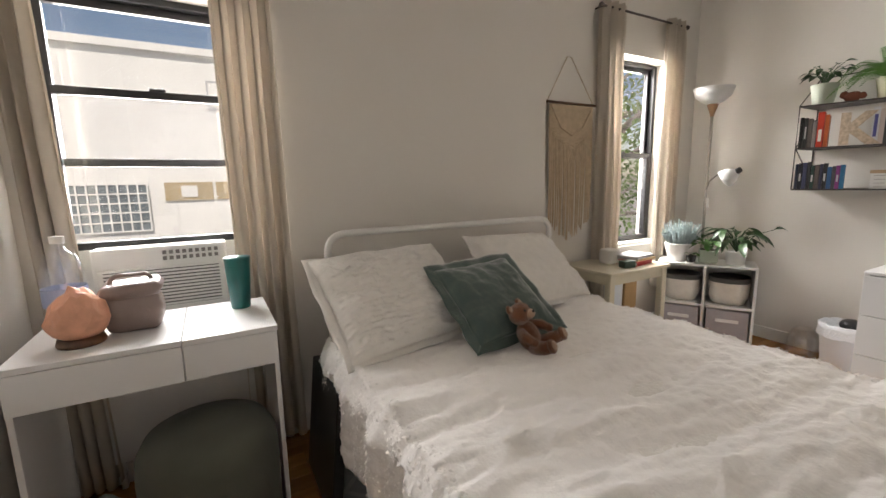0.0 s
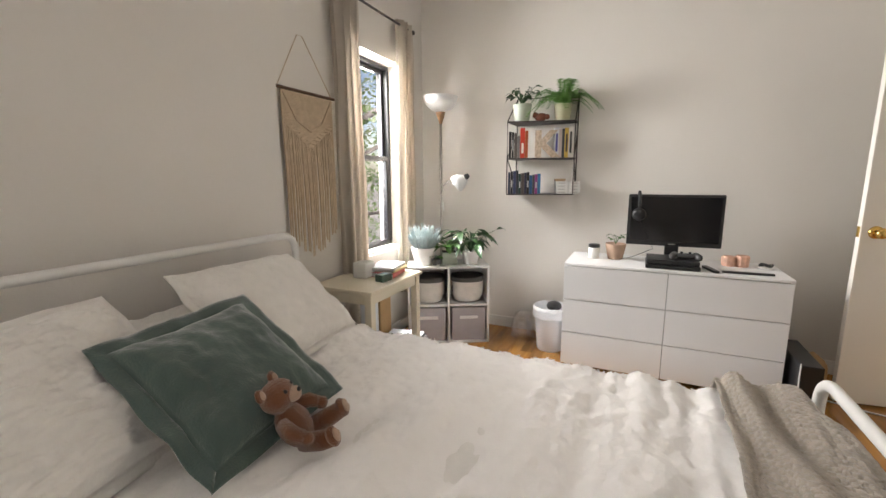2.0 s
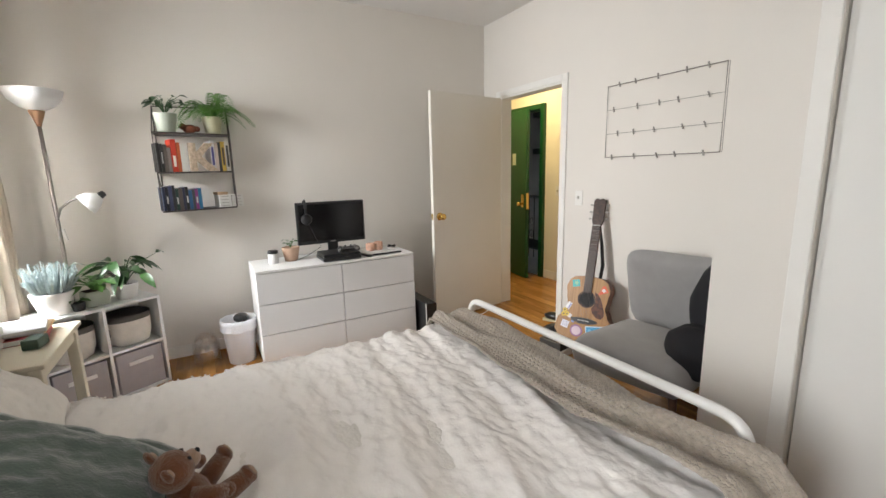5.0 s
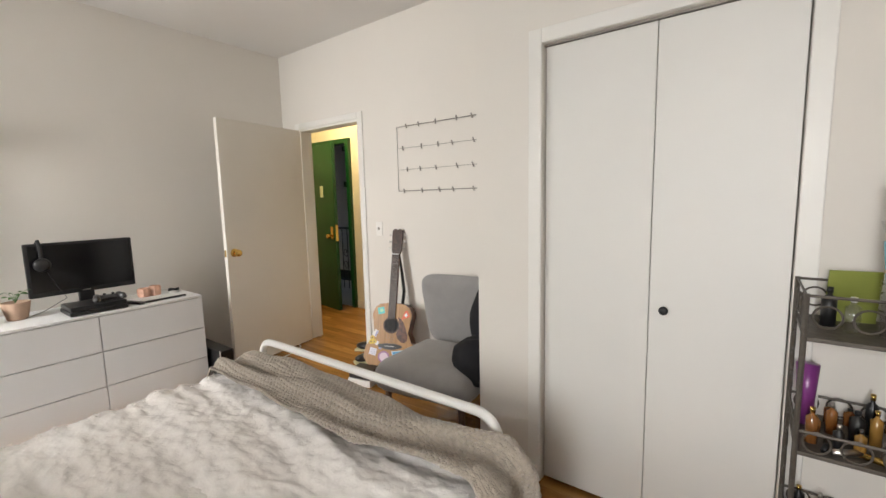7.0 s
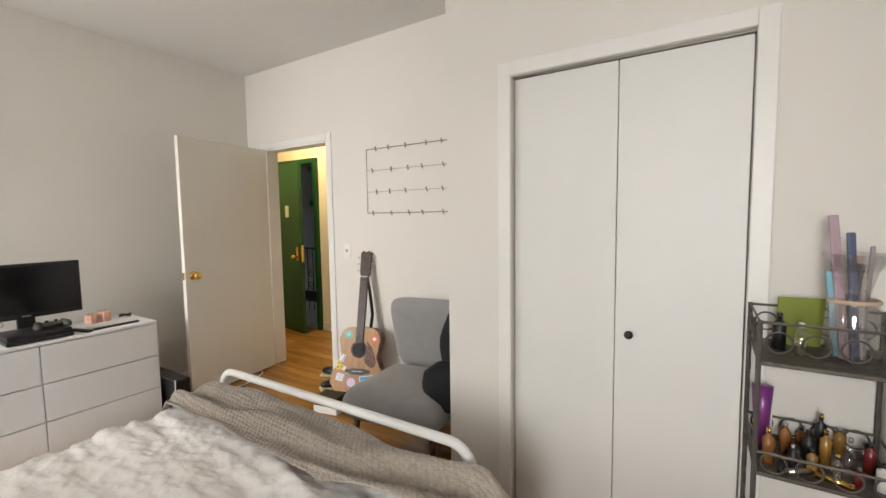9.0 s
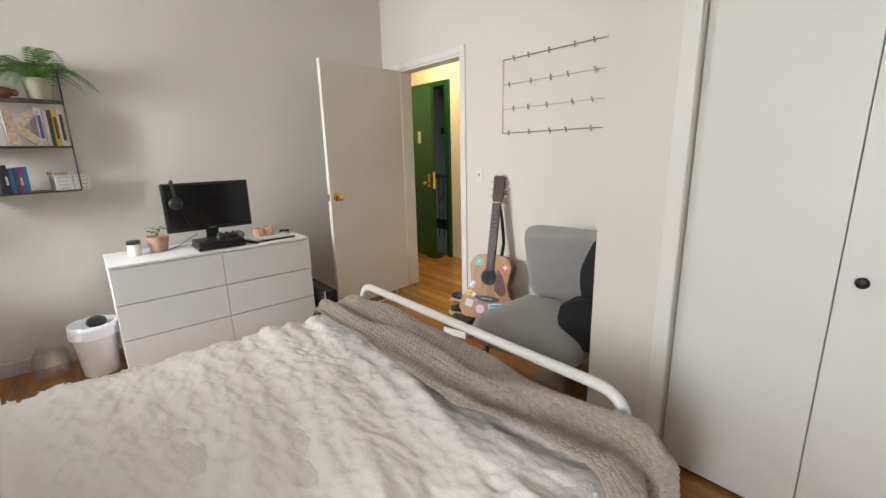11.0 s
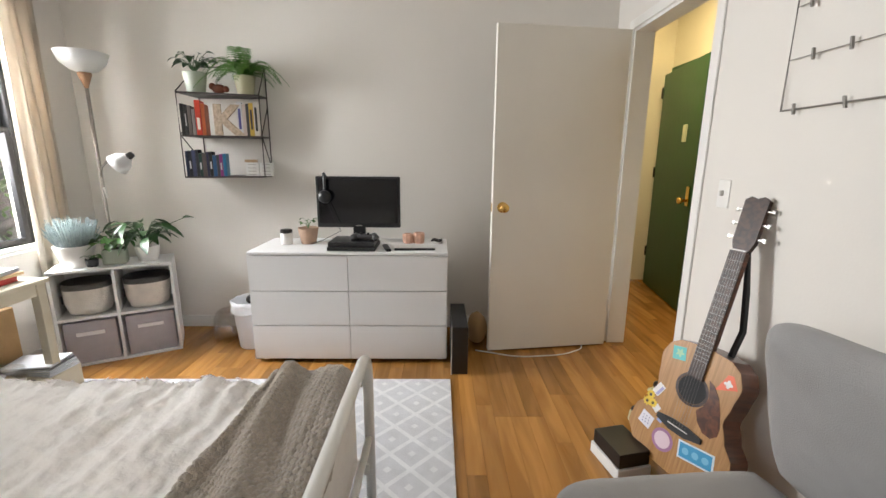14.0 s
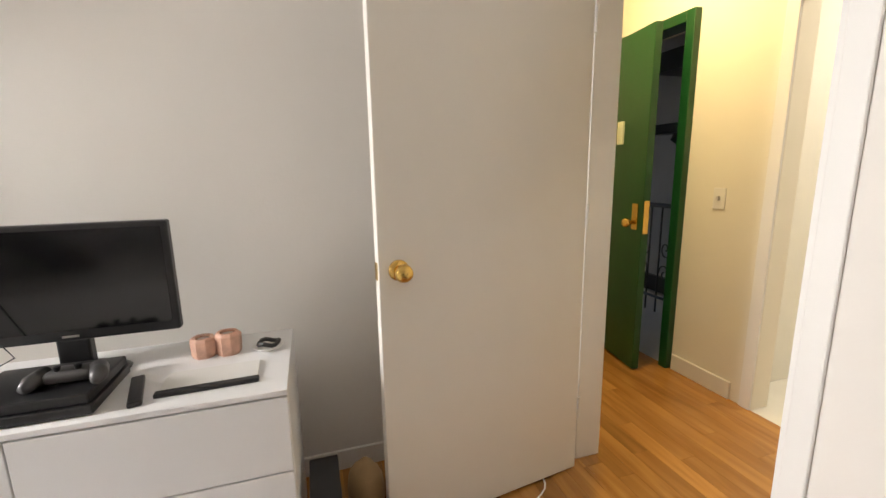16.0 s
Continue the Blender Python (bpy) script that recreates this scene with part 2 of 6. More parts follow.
M["rust"] = material("grey_bronze_rack", (0.115, 0.10, 0.085), 0.55, 0.5, vary=0.2, scale=30, bump=0.2)


def flat(name, colour, rough=0.6):
    if name not in M:
        M[name] = material(name, colour, rough, vary=0.06, scale=12, bump=0.05)
    return M[name]


# rug: pale lozenge lines on a cool grey ground, worn in patches
def rug_pattern(m):
    nt = m.node_tree
    tc = nt.nodes["Texture Coordinate"]
    sep = nt.nodes.new("ShaderNodeSeparateXYZ")
    nt.links.new(tc.outputs["Object"], sep.inputs[0])

    def op(kind, a, b=None):
        n = nt.nodes.new("ShaderNodeMath")
        n.operation = kind
        for i, v in enumerate((a, b)):
            if v is None:
                continue
            if isinstance(v, (int, float)):
                n.inputs[i].default_value = v
            else:
                nt.links.new(v, n.inputs[i])
        return n.outputs[0]
    u, v = op("MULTIPLY", sep.outputs["X"], 5.2), op("MULTIPLY", sep.outputs["Y"], 5.2)
    a = op("PINGPONG", op("ADD", u, v), 1.0)
    b = op("PINGPONG", op("SUBTRACT", u, v), 1.0)
    near = op("MINIMUM", op("MINIMUM", a, op("SUBTRACT", 1.0, a)), op("MINIMUM", b, op("SUBTRACT", 1.0, b)))
    line = op("LESS_THAN", near, 0.075)
    core = op("GREATER_THAN", near, 0.40)
    both = op("MAXIMUM", line, core)
    wear = nt.nodes.new("ShaderNodeTexNoise")
    wear.inputs["Scale"].default_value = 3.5
    nt.links.new(tc.outputs["Object"], wear.inputs["Vector"])
    fac = op("MULTIPLY", both, op("ADD", op("MULTIPLY", wear.outputs["Fac"], 1.0), 0.2))
    mix = nt.nodes.new("ShaderNodeMix")
    mix.data_type = "RGBA"
    mix.inputs[6].default_value, mix.inputs[7].default_value = (0.55, 0.555, 0.585, 1), (0.73, 0.735, 0.75, 1)
    nt.links.new(fac, mix.inputs[0])
    nt.links.new(mix.outputs[2], nt.nodes["Hue/Saturation/Value"].inputs["Color"])


rug_pattern(M["rug"])


# ---- building helpers ----
def link(name, bm, mat, smooth=False):
    me = bpy.data.meshes.new(name)
    bm.to_mesh(me)
    bm.free()
    for m in (mat if isinstance(mat, (list, tuple)) else [mat]):
        me.materials.append(m)
    if smooth:
        for p in me.polygons:
            p.use_smooth = True
    return new(name, me)


def part(name, bm, mat, parent, label="", smooth=False):
    ob = link(name, bm, mat, smooth)
    ob.parent = parent
    if label:
        ob["label"] = label
    return ob


def thing(name, m, label, category, group="", kind=""):
    ob = new(name)
    ob.empty_display_size = 0.1
    ob.matrix_basis = m
    return tagged(ob, label, category, group, kind)


def solid(name, bm, mat, label, category, m=None, smooth=False, group="", kind=""):
    ob = link(name, bm, mat, smooth)
    if m is not None:
        ob.matrix_basis = m
    return tagged(ob, label, category, group, kind)


def box(x0, x1, y0, y1, z0, z1, bev=0.0, bm=None, seg=2, mi=0, m=None):
    b = bmesh.new()
    r = bmesh.ops.create_cube(b, size=1)
    bmesh.ops.transform(b, matrix=Matrix.LocRotScale(((x0 + x1) / 2, (y0 + y1) / 2, (z0 + z1) / 2), None, (abs(x1 - x0), abs(y1 - y0), abs(z1 - z0))), verts=b.verts)
    if bev:
        bmesh.ops.bevel(b, geom=list(b.edges), offset=bev, segments=seg, profile=0.5, affect="EDGES")
    return merge(b, bm, mi, m)


def merge(b, bm, mi=0, m=None):
    if m is not None:
        bmesh.ops.transform(b, matrix=m, verts=b.verts)
    for f in b.faces:
        f.material_index = mi
    if bm is None:
        return b
    me = bpy.data.meshes.new("tmp")
    b.to_mesh(me)
    b.free()
    bm.from_mesh(me)
    bpy.data.meshes.remove(me)
    return bm


def lathe(profile, bm=None, seg=24, mi=0, m=None):
    b = bmesh.new()
    rings = []
    for r, z in profile:
        if r < 1e-5:
            rings.append([b.verts.new((0, 0, z))])
        else:
            rings.append([b.verts.new((r * math.cos(2 * math.pi * i / seg), r * math.sin(2 * math.pi * i / seg), z)) for i in range(seg)])
    for a, c in zip(rings, rings[1:]):
        for i in range(seg):
            j = (i + 1) % seg
            if len(a) == 1 and len(c) == 1:
                continue
            if len(a) == 1:
                b.faces.new((a[0], c[j], c[i]))
            elif len(c) == 1:
                b.faces.new((a[i], a[j], c[0]))
            else:
                b.faces.new((a[i], a[j], c[j], c[i]))
    bmesh.ops.recalc_face_normals(b, faces=b.faces)
    return merge(b, bm, mi, m)


def tube(points, r, bm=None, seg=8, mi=0, closed=False, m=None):
    """A round bar along points; r is one radius or one for each point."""
    b = bmesh.new()
    pts = [Vector(p) for p in points]
    n = len(pts)
    rings = []
    up = None
    for i, p in enumerate(pts):
        a = pts[(i - 1) % n] if (i or closed) else p
        c = pts[(i + 1) % n] if (i < n - 1 or closed) else p
        d = (c - a).normalized()
        if up is None:
            up = Vector((0, 0, 1)) if abs(d.z) < 0.9 else Vector((1, 0, 0))
        side = d.cross(up).normalized()
        up = side.cross(d).normalized()
        rr = r[i] if isinstance(r, (list, tuple)) else r
        rings.append([b.verts.new(p + side * (rr * math.cos(2 * math.pi * k / seg)) + up * (rr * math.sin(2 * math.pi * k / seg))) for k in range(seg)])
    for i in range(n if closed else n - 1):
        a, c = rings[i], rings[(i + 1) % n]
        for k in range(seg):
            l = (k + 1) % seg
            b.faces.new((a[k], a[l], c[l], c[k]))
    if not closed:
        b.faces.new(rings[0][::-1])
        b.faces.new(rings[-1])
    bmesh.ops.recalc_face_normals(b, faces=b.faces)
    return merge(b, bm, mi, m)


def bend(points, radius, steps=6):
    """Round off the inner corners of a polyline."""
    out = [Vector(points[0])]
    for a, p, c in zip(points, points[1:], points[2:]):
        a, p, c = Vector(a), Vector(p), Vector(c)
        s, e = p + (a - p).normalized() * radius, p + (c - p).normalized() * radius
        for i in range(steps + 1):
            t = i / steps
            out.append(s.lerp(p, t).lerp(p.lerp(e, t), t))
    return out + [Vector(points[-1])]


def sheet(nu, nv, f, bm=None, mi=0, thick=0.0):
    b = bmesh.new()
    g = [[b.verts.new(f(i / nu, j / nv)) for j in range(nv + 1)] for i in range(nu + 1)]
    for i in range(nu):
        for j in range(nv):
            b.faces.new((g[i][j], g[i + 1][j], g[i + 1][j + 1], g[i][j + 1]))
    if thick:
        b.normal_update()
        back = [[b.verts.new(v.co - v.normal * thick) for v in row] for row in g]
        for i in range(nu):
            for j in range(nv):
                b.faces.new((back[i][j + 1], back[i + 1][j + 1], back[i + 1][j], back[i][j]))
        for i in range(nu):
            b.faces.new((g[i][0], back[i][0], back[i + 1][0], g[i + 1][0]))
            b.faces.new((g[i + 1][nv], back[i + 1][nv], back[i][nv], g[i][nv]))
        for j in range(nv):
            b.faces.new((g[0][j + 1], back[0][j + 1], back[0][j], g[0][j]))
            b.faces.new((g[nu][j], back[nu][j], back[nu][j + 1], g[nu][j + 1]))
    bmesh.ops.recalc_face_normals(b, faces=b.faces)
    return merge(b, bm, mi)


def fbm(x, y, z=0.0, s=1.0):
    return noise.fractal(Vector((x * s, y * s, z * s)), 1.0, 2.0, 4)


# ---- the room ----
XW, XE, YS, YN1, YN2, H = -0.22, 4.04, -0.925, 2.66, 2.76, 2.76
JOG = 2.30
W1 = (-0.15, 0.66, 0.68, 2.00)
W2 = (2.96, 3.70, 0.70, 2.13)
DOOR = (2.955, 3.775, 2.05)
CLX, CLY = 1.345, -0.205


def wall_with_hole(name, x0, x1, y0, y1, hole, mat, h=H):
    a, b, z0, z1 = hole
    bm = box(x0, a, y0, y1, 0, h)
    box(b, x1, y0, y1, 0, h, bm=bm)
    if z0 > 0:
        box(a, b, y0, y1, 0, z0, bm=bm)
    box(a, b, y0, y1, z1, h, bm=bm)
    bmesh.ops.remove_doubles(bm, verts=bm.verts, dist=1e-5)
    return solid(name, bm, mat, "warm white painted plaster wall", "wall", kind="structure")


wall_with_hole("wall_north_1", XW - 0.15, JOG, YN1, 3.0, W1, M["wall"])
wall_with_hole("wall_north_2", JOG, XE + 0.15, YN2, 3.0, W2, M["wall"])
solid("wall_east", box(XE, XE + 0.15, YS - 0.13, YN2, 0, H), M["wall"], "white painted wall behind the dresser", "wall", kind="structure")
solid("wall_west", box(XW - 0.15, XW, YS - 0.13, YN1, 0, H), M["wall"], "white painted wall", "wall", kind="structure")
wall_with_hole("wall_south", CLX, XE, YS - 0.12, YS, (DOOR[0], DOOR[1], 0, DOOR[2]), M["wall"])
CL = (0.13, 1.01, 2.016)
wall_with_hole("wall_closet", XW, CLX, CLY - 0.10, CLY, (CL[0], CL[1], 0, CL[2]), M["wall"])
solid("wall_closet_side", box(CLX - 0.10, CLX, YS - 0.12, CLY - 0.10, 0, H), M["wall"], "white painted closet side wall", "wall", kind="structure")
solid("wall_closet_back", box(XW, CLX - 0.10, YS - 0.12, YS - 0.02, 0, H), M["wall"], "plain closet back wall", "wall", kind="structure")
solid("ceiling", box(XW - 0.15, XE + 0.15, YS - 0.13, 3.0, H, H + 0.12), M["ceiling"], "flat white painted ceiling", "ceiling", kind="structure")
floor = solid("floor", box(XW - 0.2, 5.6, -2.02, 3.0, -0.12, -0.012), M["subfloor"], "honey oak strip floor with a satin finish", "floor", kind="structure")

for nm, b in (("baseboard_east", box(XE - 0.014, XE, YS, YN2, 0, 0.09, 0.003)),
              ("baseboard_south", box(CLX, DOOR[0] - 0.07, YS, YS + 0.014, 0, 0.09, 0.003)),
              ("baseboard_closet_side", box(CLX, CLX + 0.014, YS + 0.014, CLY, 0, 0.09, 0.003)),
              ("baseboard_closet_front", box(CL[1] + 0.07, CLX + 0.014, CLY, CLY + 0.014, 0, 0.09, 0.003)),
              ("baseboard_north_1", box(XW, JOG, YN1 - 0.014, YN1, 0, 0.09, 0.003)),
              ("baseboard_north_2", box(JOG, XE, YN2 - 0.014, YN2, 0, 0.09, 0.003))):
    solid(nm, b, M["trim"], "white painted wooden baseboard", "baseboard", kind="structure")


def casing(name, a, b, top, y0, y1, w=0.06, mat=None, left=True):
    bm = box(b, b + w, y0, y1, 0, top + w, 0.004)
    if left:
        box(a - w, a, y0, y1, 0, top + w, 0.004, bm=bm)
    box(a, b, y0, y1, top, top + w, 0.004, bm=bm)
    return solid(name, bm, mat or M["trim"], "white painted wooden door casing", "door casing", kind="structure")


casing("trim_door", DOOR[0], DOOR[1], DOOR[2], YS, YS + 0.012, 0.055)
casing("trim_closet", CL[0], CL[1], CL[2], CLY, CLY + 0.012, 0.06)
bm = box(DOOR[0], DOOR[0] + 0.018, YS - 0.12, YS, 0, DOOR[2])
box(DOOR[1] - 0.018, DOOR[1], YS - 0.12, YS, 0, DOOR[2], bm=bm)
box(DOOR[0] + 0.018, DOOR[1] - 0.018, YS - 0.12, YS, DOOR[2] - 0.018, DOOR[2], bm=bm)
solid("trim_door_jamb", bm, M["trim"], "white painted door jamb lining", "door jamb", kind="structure")

# ---- hall, bathroom and stairwell beyond the door ----
HY = -2.02
GX0, GX1 = 4.36, 5.23
wall_with_hole("wall_hall_south_1", 3.92, 5.6, HY - 0.12, HY, (GX0, GX1, 0, 2.08), M["hall_wall"])
wall_with_hole("wall_hall_south_2", 1.6, 3.92, HY - 0.12, HY, (3.02, 3.78, 0, 2.05), M["hall_wall"])
solid("wall_hall_east", box(5.36, 5.6, HY, YS - 0.12, 0, H), M["hall_wall"], "cream painted hall wall", "wall", kind="structure")
solid("wall_hall_west", box(1.6, 1.75, HY, YS - 0.12, 0, H), M["hall_wall"], "cream painted hall wall", "wall", kind="structure")
solid("wall_hall_north", box(XE, 5.36, YS - 0.24, YS - 0.13, 0, H), M["hall_wall"], "cream painted hall wall", "wall", kind="structure")
solid("ceiling_hall", box(1.6, 5.6, HY - 0.12, YS - 0.13, H, H + 0.12), M["ceiling"], "white hall ceiling", "ceiling", kind="structure")
solid("baseboard_hall", box(3.90, GX0 - 0.07, HY, HY + 0.014, 0, 0.10, 0.003), M["trim"], "cream painted hall baseboard", "baseboard", kind="structure")
casing("trim_bath", 3.02, 3.78, 2.05, HY, HY + 0.014, 0.06)
bm = box(GX0 - 0.06, GX0, HY - 0.1, HY + 0.045, 0, 2.14, 0.004)
box(GX1, GX1 + 0.06, HY - 0.1, HY + 0.045, 0, 2.14, 0.004, bm=bm)
box(GX0, GX1, HY - 0.1, HY + 0.045, 2.08, 2.14, 0.004, bm=bm)
solid("trim_entry", bm, M["green"], "glossy dark green steel door frame", "door frame", kind="structure")
# bathroom
bm = box(2.2, 3.96, -4.0, HY, -0.1, -0.002)
solid("floor_bath", bm, M["tile"], "pale tiled bathroom floor", "floor", kind="structure")
bm = box(3.96, 4.06, -4.1, HY - 0.12, 0, H)
box(2.1, 2.2, -4.1, HY - 0.12, 0, H, bm=bm)
box(2.2, 3.96, -4.1, -4.0, 0, H, bm=bm)
solid("wall_bath", bm, M["tile"], "cream bathroom wall", "wall", kind="structure")
solid("ceiling_bath", box(2.1, 4.06, -4.1, HY - 0.12, H, H + 0.1), M["ceiling"], "white bathroom ceiling", "ceiling", kind="structure")
# stairwell
bm = box(4.06, 6.4, -4.6, -4.5, -1, 3.4)
box(6.3, 6.4, -4.5, HY - 0.12, -1, 3.4, bm=bm)
solid("wall_stairwell", bm, M["stair_grey"], "grey stairwell wall", "wall", kind="structure")
solid("floor_stairwell", box(4.06, 6.3, -4.5, HY - 0.0, -0.14, -0.013), M["stair_grey"], "grey landing floor", "floor", kind="structure")
# the unlit look of this ceiling is put into its colour
solid("ceiling_stairwell", box(4.06, 6.4, -4.6, HY - 0.12, H, H + 0.1), M["dark"], "stairwell ceiling coloured near-black in place of shade", "ceiling", kind="structure")
st = thing("stair_flight", pose(0, 0, 0), "dark steel stair flight seen from below", "stairs", kind="structure")
part("stringer", tube([(4.2, -3.6, 2.5), (5.9, -3.6, 1.55)], 0.10, seg=4), M["black"], st)
part("soffit", box(4.1, 6.2, -4.45, -3.5, 2.25, 2.45), M["black"], st)
part("landing_edge", box(4.1, 6.2, -3.75, -3.5, 1.62, 1.72, 0.004), M["black"], st, "dark steel edge of the upper landing")
part("riser", box(4.1, 6.2, -3.3, -3.24, 0.0, 0.16, 0.004), M["black"], st)
rail = thing("stair_railing", pose(0, -2.75, 0), "black wrought iron stair railing on the landing", "railing")
part("handrail", tube([(4.1, 0, 0.95), (6.2, 0, 0.95)], 0.02), M["black"], rail)
part("bottom_bar", tube([(4.1, 0, 0.14), (6.2, 0, 0.14)], 0.014), M["black"], rail)
for i in range(18):
    part("baluster", tube([(4.15 + i * 0.115, 0, 0.0), (4.15 + i * 0.115, 0, 0.94)], 0.008, seg=6), M["black"], rail)
for i in range(8):
    for k, z in enumerate((0.36, 0.58)):
        x = 4.20 + i * 0.23
        scroll = [(x + 0.058 * (1 - j / 22) * math.cos(j * 0.42 + k * math.pi), 0, z + 0.085 * (1 - j / 22) * math.sin(j * 0.42 + k * math.pi)) for j in range(20)]
        part("scroll", tube(scroll, 0.006, seg=5), M["black"], rail)
ex = thing("fire_extinguisher", pose(4.55, -2.6, 0), "red fire extinguisher standing on the landing", "fire extinguisher")
part("cylinder", lathe([(0, 0), (0.065, 0), (0.07, 0.02), (0.07, 0.34), (0.05, 0.39), (0.02, 0.41), (0, 0.41)]), flat("red_enamel", (0.35, 0.02, 0.015), 0.3), ex, smooth=True)
part("valve", box(-0.02, 0.02, -0.02, 0.06, 0.41, 0.46, 0.004), M["black"], ex)

# entry door, ajar
gd = thing("door_entry", pose(GX1, HY + 0.085, 0, 0, 0, 180 - 8.5), "glossy dark green entry door standing ajar", "door", kind="structure")
part("door_leaf", box(0.0, 0.895, -0.045, 0.0, 0.01, 2.065, 0.003), M["green"], gd)
part("lock_plate", box(0.80, 0.855, -0.055, -0.045, 0.90, 1.06, 0.003), M["brass"], gd, "polished brass lock plate")
part("edge_plate", box(0.895, 0.899, -0.040, -0.006, 0.88, 1.08), M["brass"], gd, "brass edge plate")
part("door_knob", lathe([(0, 0), (0.012, 0), (0.012, 0.03), (0.026, 0.04), (0.03, 0.055), (0.022, 0.07), (0, 0.073)], m=pose(0.828, -0.055, 0.945, 90, 0, 0)), M["brass"], gd, "brass knob", smooth=True)
part("chain_box", box(0.60, 0.66, -0.062, -0.045, 1.42, 1.56, 0.004), flat("pale_box", (0.62, 0.66, 0.5)), gd, "pale plastic door chime box")
for z in (0.3, 1.1, 1.85):
    part("hinge", tube([(-0.004, -0.05, z), (-0.004, -0.05, z + 0.1)], 0.010), M["black"], gd)


def switch(m, label):
    s = thing("light_switch", m, label, "light switch")
    part("plate", box(-0.036, 0.036, -0.006, 0.0, -0.058, 0.058, 0.003), M["trim"], s)
    part("toggle", box(-0.006, 0.006, -0.020, -0.006, -0.008, 0.014, 0.002), flat("toggle_grey", (0.55, 0.53, 0.5)), s)
    return s


switch(pose(2.753, YS, 1.13, 0, 0, 180), "white plastic toggle switch on the bedroom wall")
switch(pose(4.08, HY, 1.10, 0, 0, 180), "white plastic toggle switch on the hall wall")

# ---- bedroom door, open ----
bd = thing("door_bedroom", pose(3.722, YS + 0.045, 0, 0, 0, 97.5), "white flush bedroom door standing open", "door", kind="structure")
part("door_leaf", box(0.0, 0.828, -0.018, 0.018, 0.012, 2.03, 0.003), M["door"], bd)
for s in (1, -1):
    part("rosette", lathe([(0, 0), (0.034, 0), (0.032, 0.007), (0.014, 0.010), (0, 0.010)], m=pose(0.763, 0.018 * s, 0.972, -90 * s, 0, 0)), M["brass"], bd, smooth=True)
    part("door_knob", lathe([(0, 0), (0.012, 0), (0.012, 0.028), (0.022, 0.034), (0.029, 0.048), (0.025, 0.062), (0.012, 0.067), (0, 0.067)], m=pose(0.763, 0.02 * s, 0.972, -90 * s, 0, 0)), M["brass"], bd, "polished brass door knob", smooth=True)
part("latch", box(0.828, 0.831, -0.010, 0.010, 0.945, 1.0), M["brass"], bd)
for z in (0.25, 1.05, 1.75):
    part("hinge", tube([(-0.004, 0.020, z), (-0.004, 0.020, z + 0.09)], 0.008), M["trim"], bd)

# ---- closet doors ----
for k, (a, b) in enumerate(((CL[0] + 0.004, 0.5645), (0.5675, CL[1] - 0.006))):
    cd = thing("door_closet", pose((a + b) / 2, CLY - 0.03, 0), "flat white bifold closet door panel, closed", "closet door", "closet doors", "structure")
    w = (b - a) / 2
    part("door_leaf", box(-w, w, -0.028, 0.0, 0.015, CL[2] - 0.010, 0.003), M["closet"], cd)
    if k == 0:
        part("knob", lathe([(0, 0), (0.007, 0), (0.007, 0.014), (0.016, 0.019), (0.017, 0.027), (0.010, 0.032), (0, 0.033)], m=pose(w - 0.055, 0.0, 0.914, -90, 0, 0)), M["black"], cd, "small round black knob", smooth=True)
solid("trim_closet_track", box(CL[0], CL[1], CLY - 0.07, CLY - 0.02, CL[2] - 0.008, CL[2] - 0.001), M["greywire"], "grey metal closet door track", "door track", kind="structure")
# added board; its dark colour gives the door gaps their shade
solid("closet_shadow_board", box(CL[0], CL[1], CLY - 0.095, CLY - 0.085, 0.0, CL[2] - 0.002), M["gap"], "board added behind the closet doors, coloured dark for gap shade", "board", kind="structure")


# ---- windows ----
def window(name, hole, y, raised, label):
    a, b, z0, z1 = hole
    w = thing(name, pose(0, y, 0), label, "window", kind="structure")
    f = 0.028
    bm = box(a, a + f, 0, 0.07, z0, z1, 0.003)
    box(b - f, b, 0, 0.07, z0, z1, 0.003, bm=bm)
    box(a + f, b - f, 0, 0.07, z1 - f, z1, 0.003, bm=bm)
    box(a + f, b - f, 0, 0.07, z0, z0 + f, 0.003, bm=bm)
    part("window_frame", bm, M["black"], w)
    mid = (z0 + z1) / 2
    for nm, za, zb, yy in (("upper_sash", mid - 0.02, z1 - f, 0.038), ("lower_sash", z0 + f + raised, mid + 0.02 + raised, 0.004)):
        t = 0.032
        bm = box(a + f, a + f + t, yy, yy + 0.028, za, zb, 0.002)
        box(b - f - t, b - f, yy, yy + 0.028, za, zb, 0.002, bm=bm)
        box(a + f + t, b - f - t, yy, yy + 0.028, zb - t, zb, 0.002, bm=bm)
        box(a + f + t, b - f - t, yy, yy + 0.028, za, za + t, 0.002, bm=bm)
        s = part(nm, bm, M["black"], w)
        p = part("pane", box(a + f + t, b - f - t, yy + 0.012, yy + 0.016, za + t, zb - t), M["pane"], s)
        p.visible_shadow = False
        if nm == "lower_sash":
            part("sash_lock", box((a + b) / 2 - 0.03, (a + b) / 2 + 0.03, yy + 0.0, yy + 0.02, zb, zb + 0.012, 0.003), M["black"], s)
    part("window_sill", box(a + 0.001, b - 0.001, -0.10, 0.0, z0 + 0.0005, z0 + 0.02, 0.003), M["trim"], w, "white painted sill")
    return w


window("window_1", W1, 2.80, 0.27, "black aluminium sash window raised over an air conditioner")
window("window_2", W2, 2.885, 0.0, "black aluminium double-hung window in a white reveal")

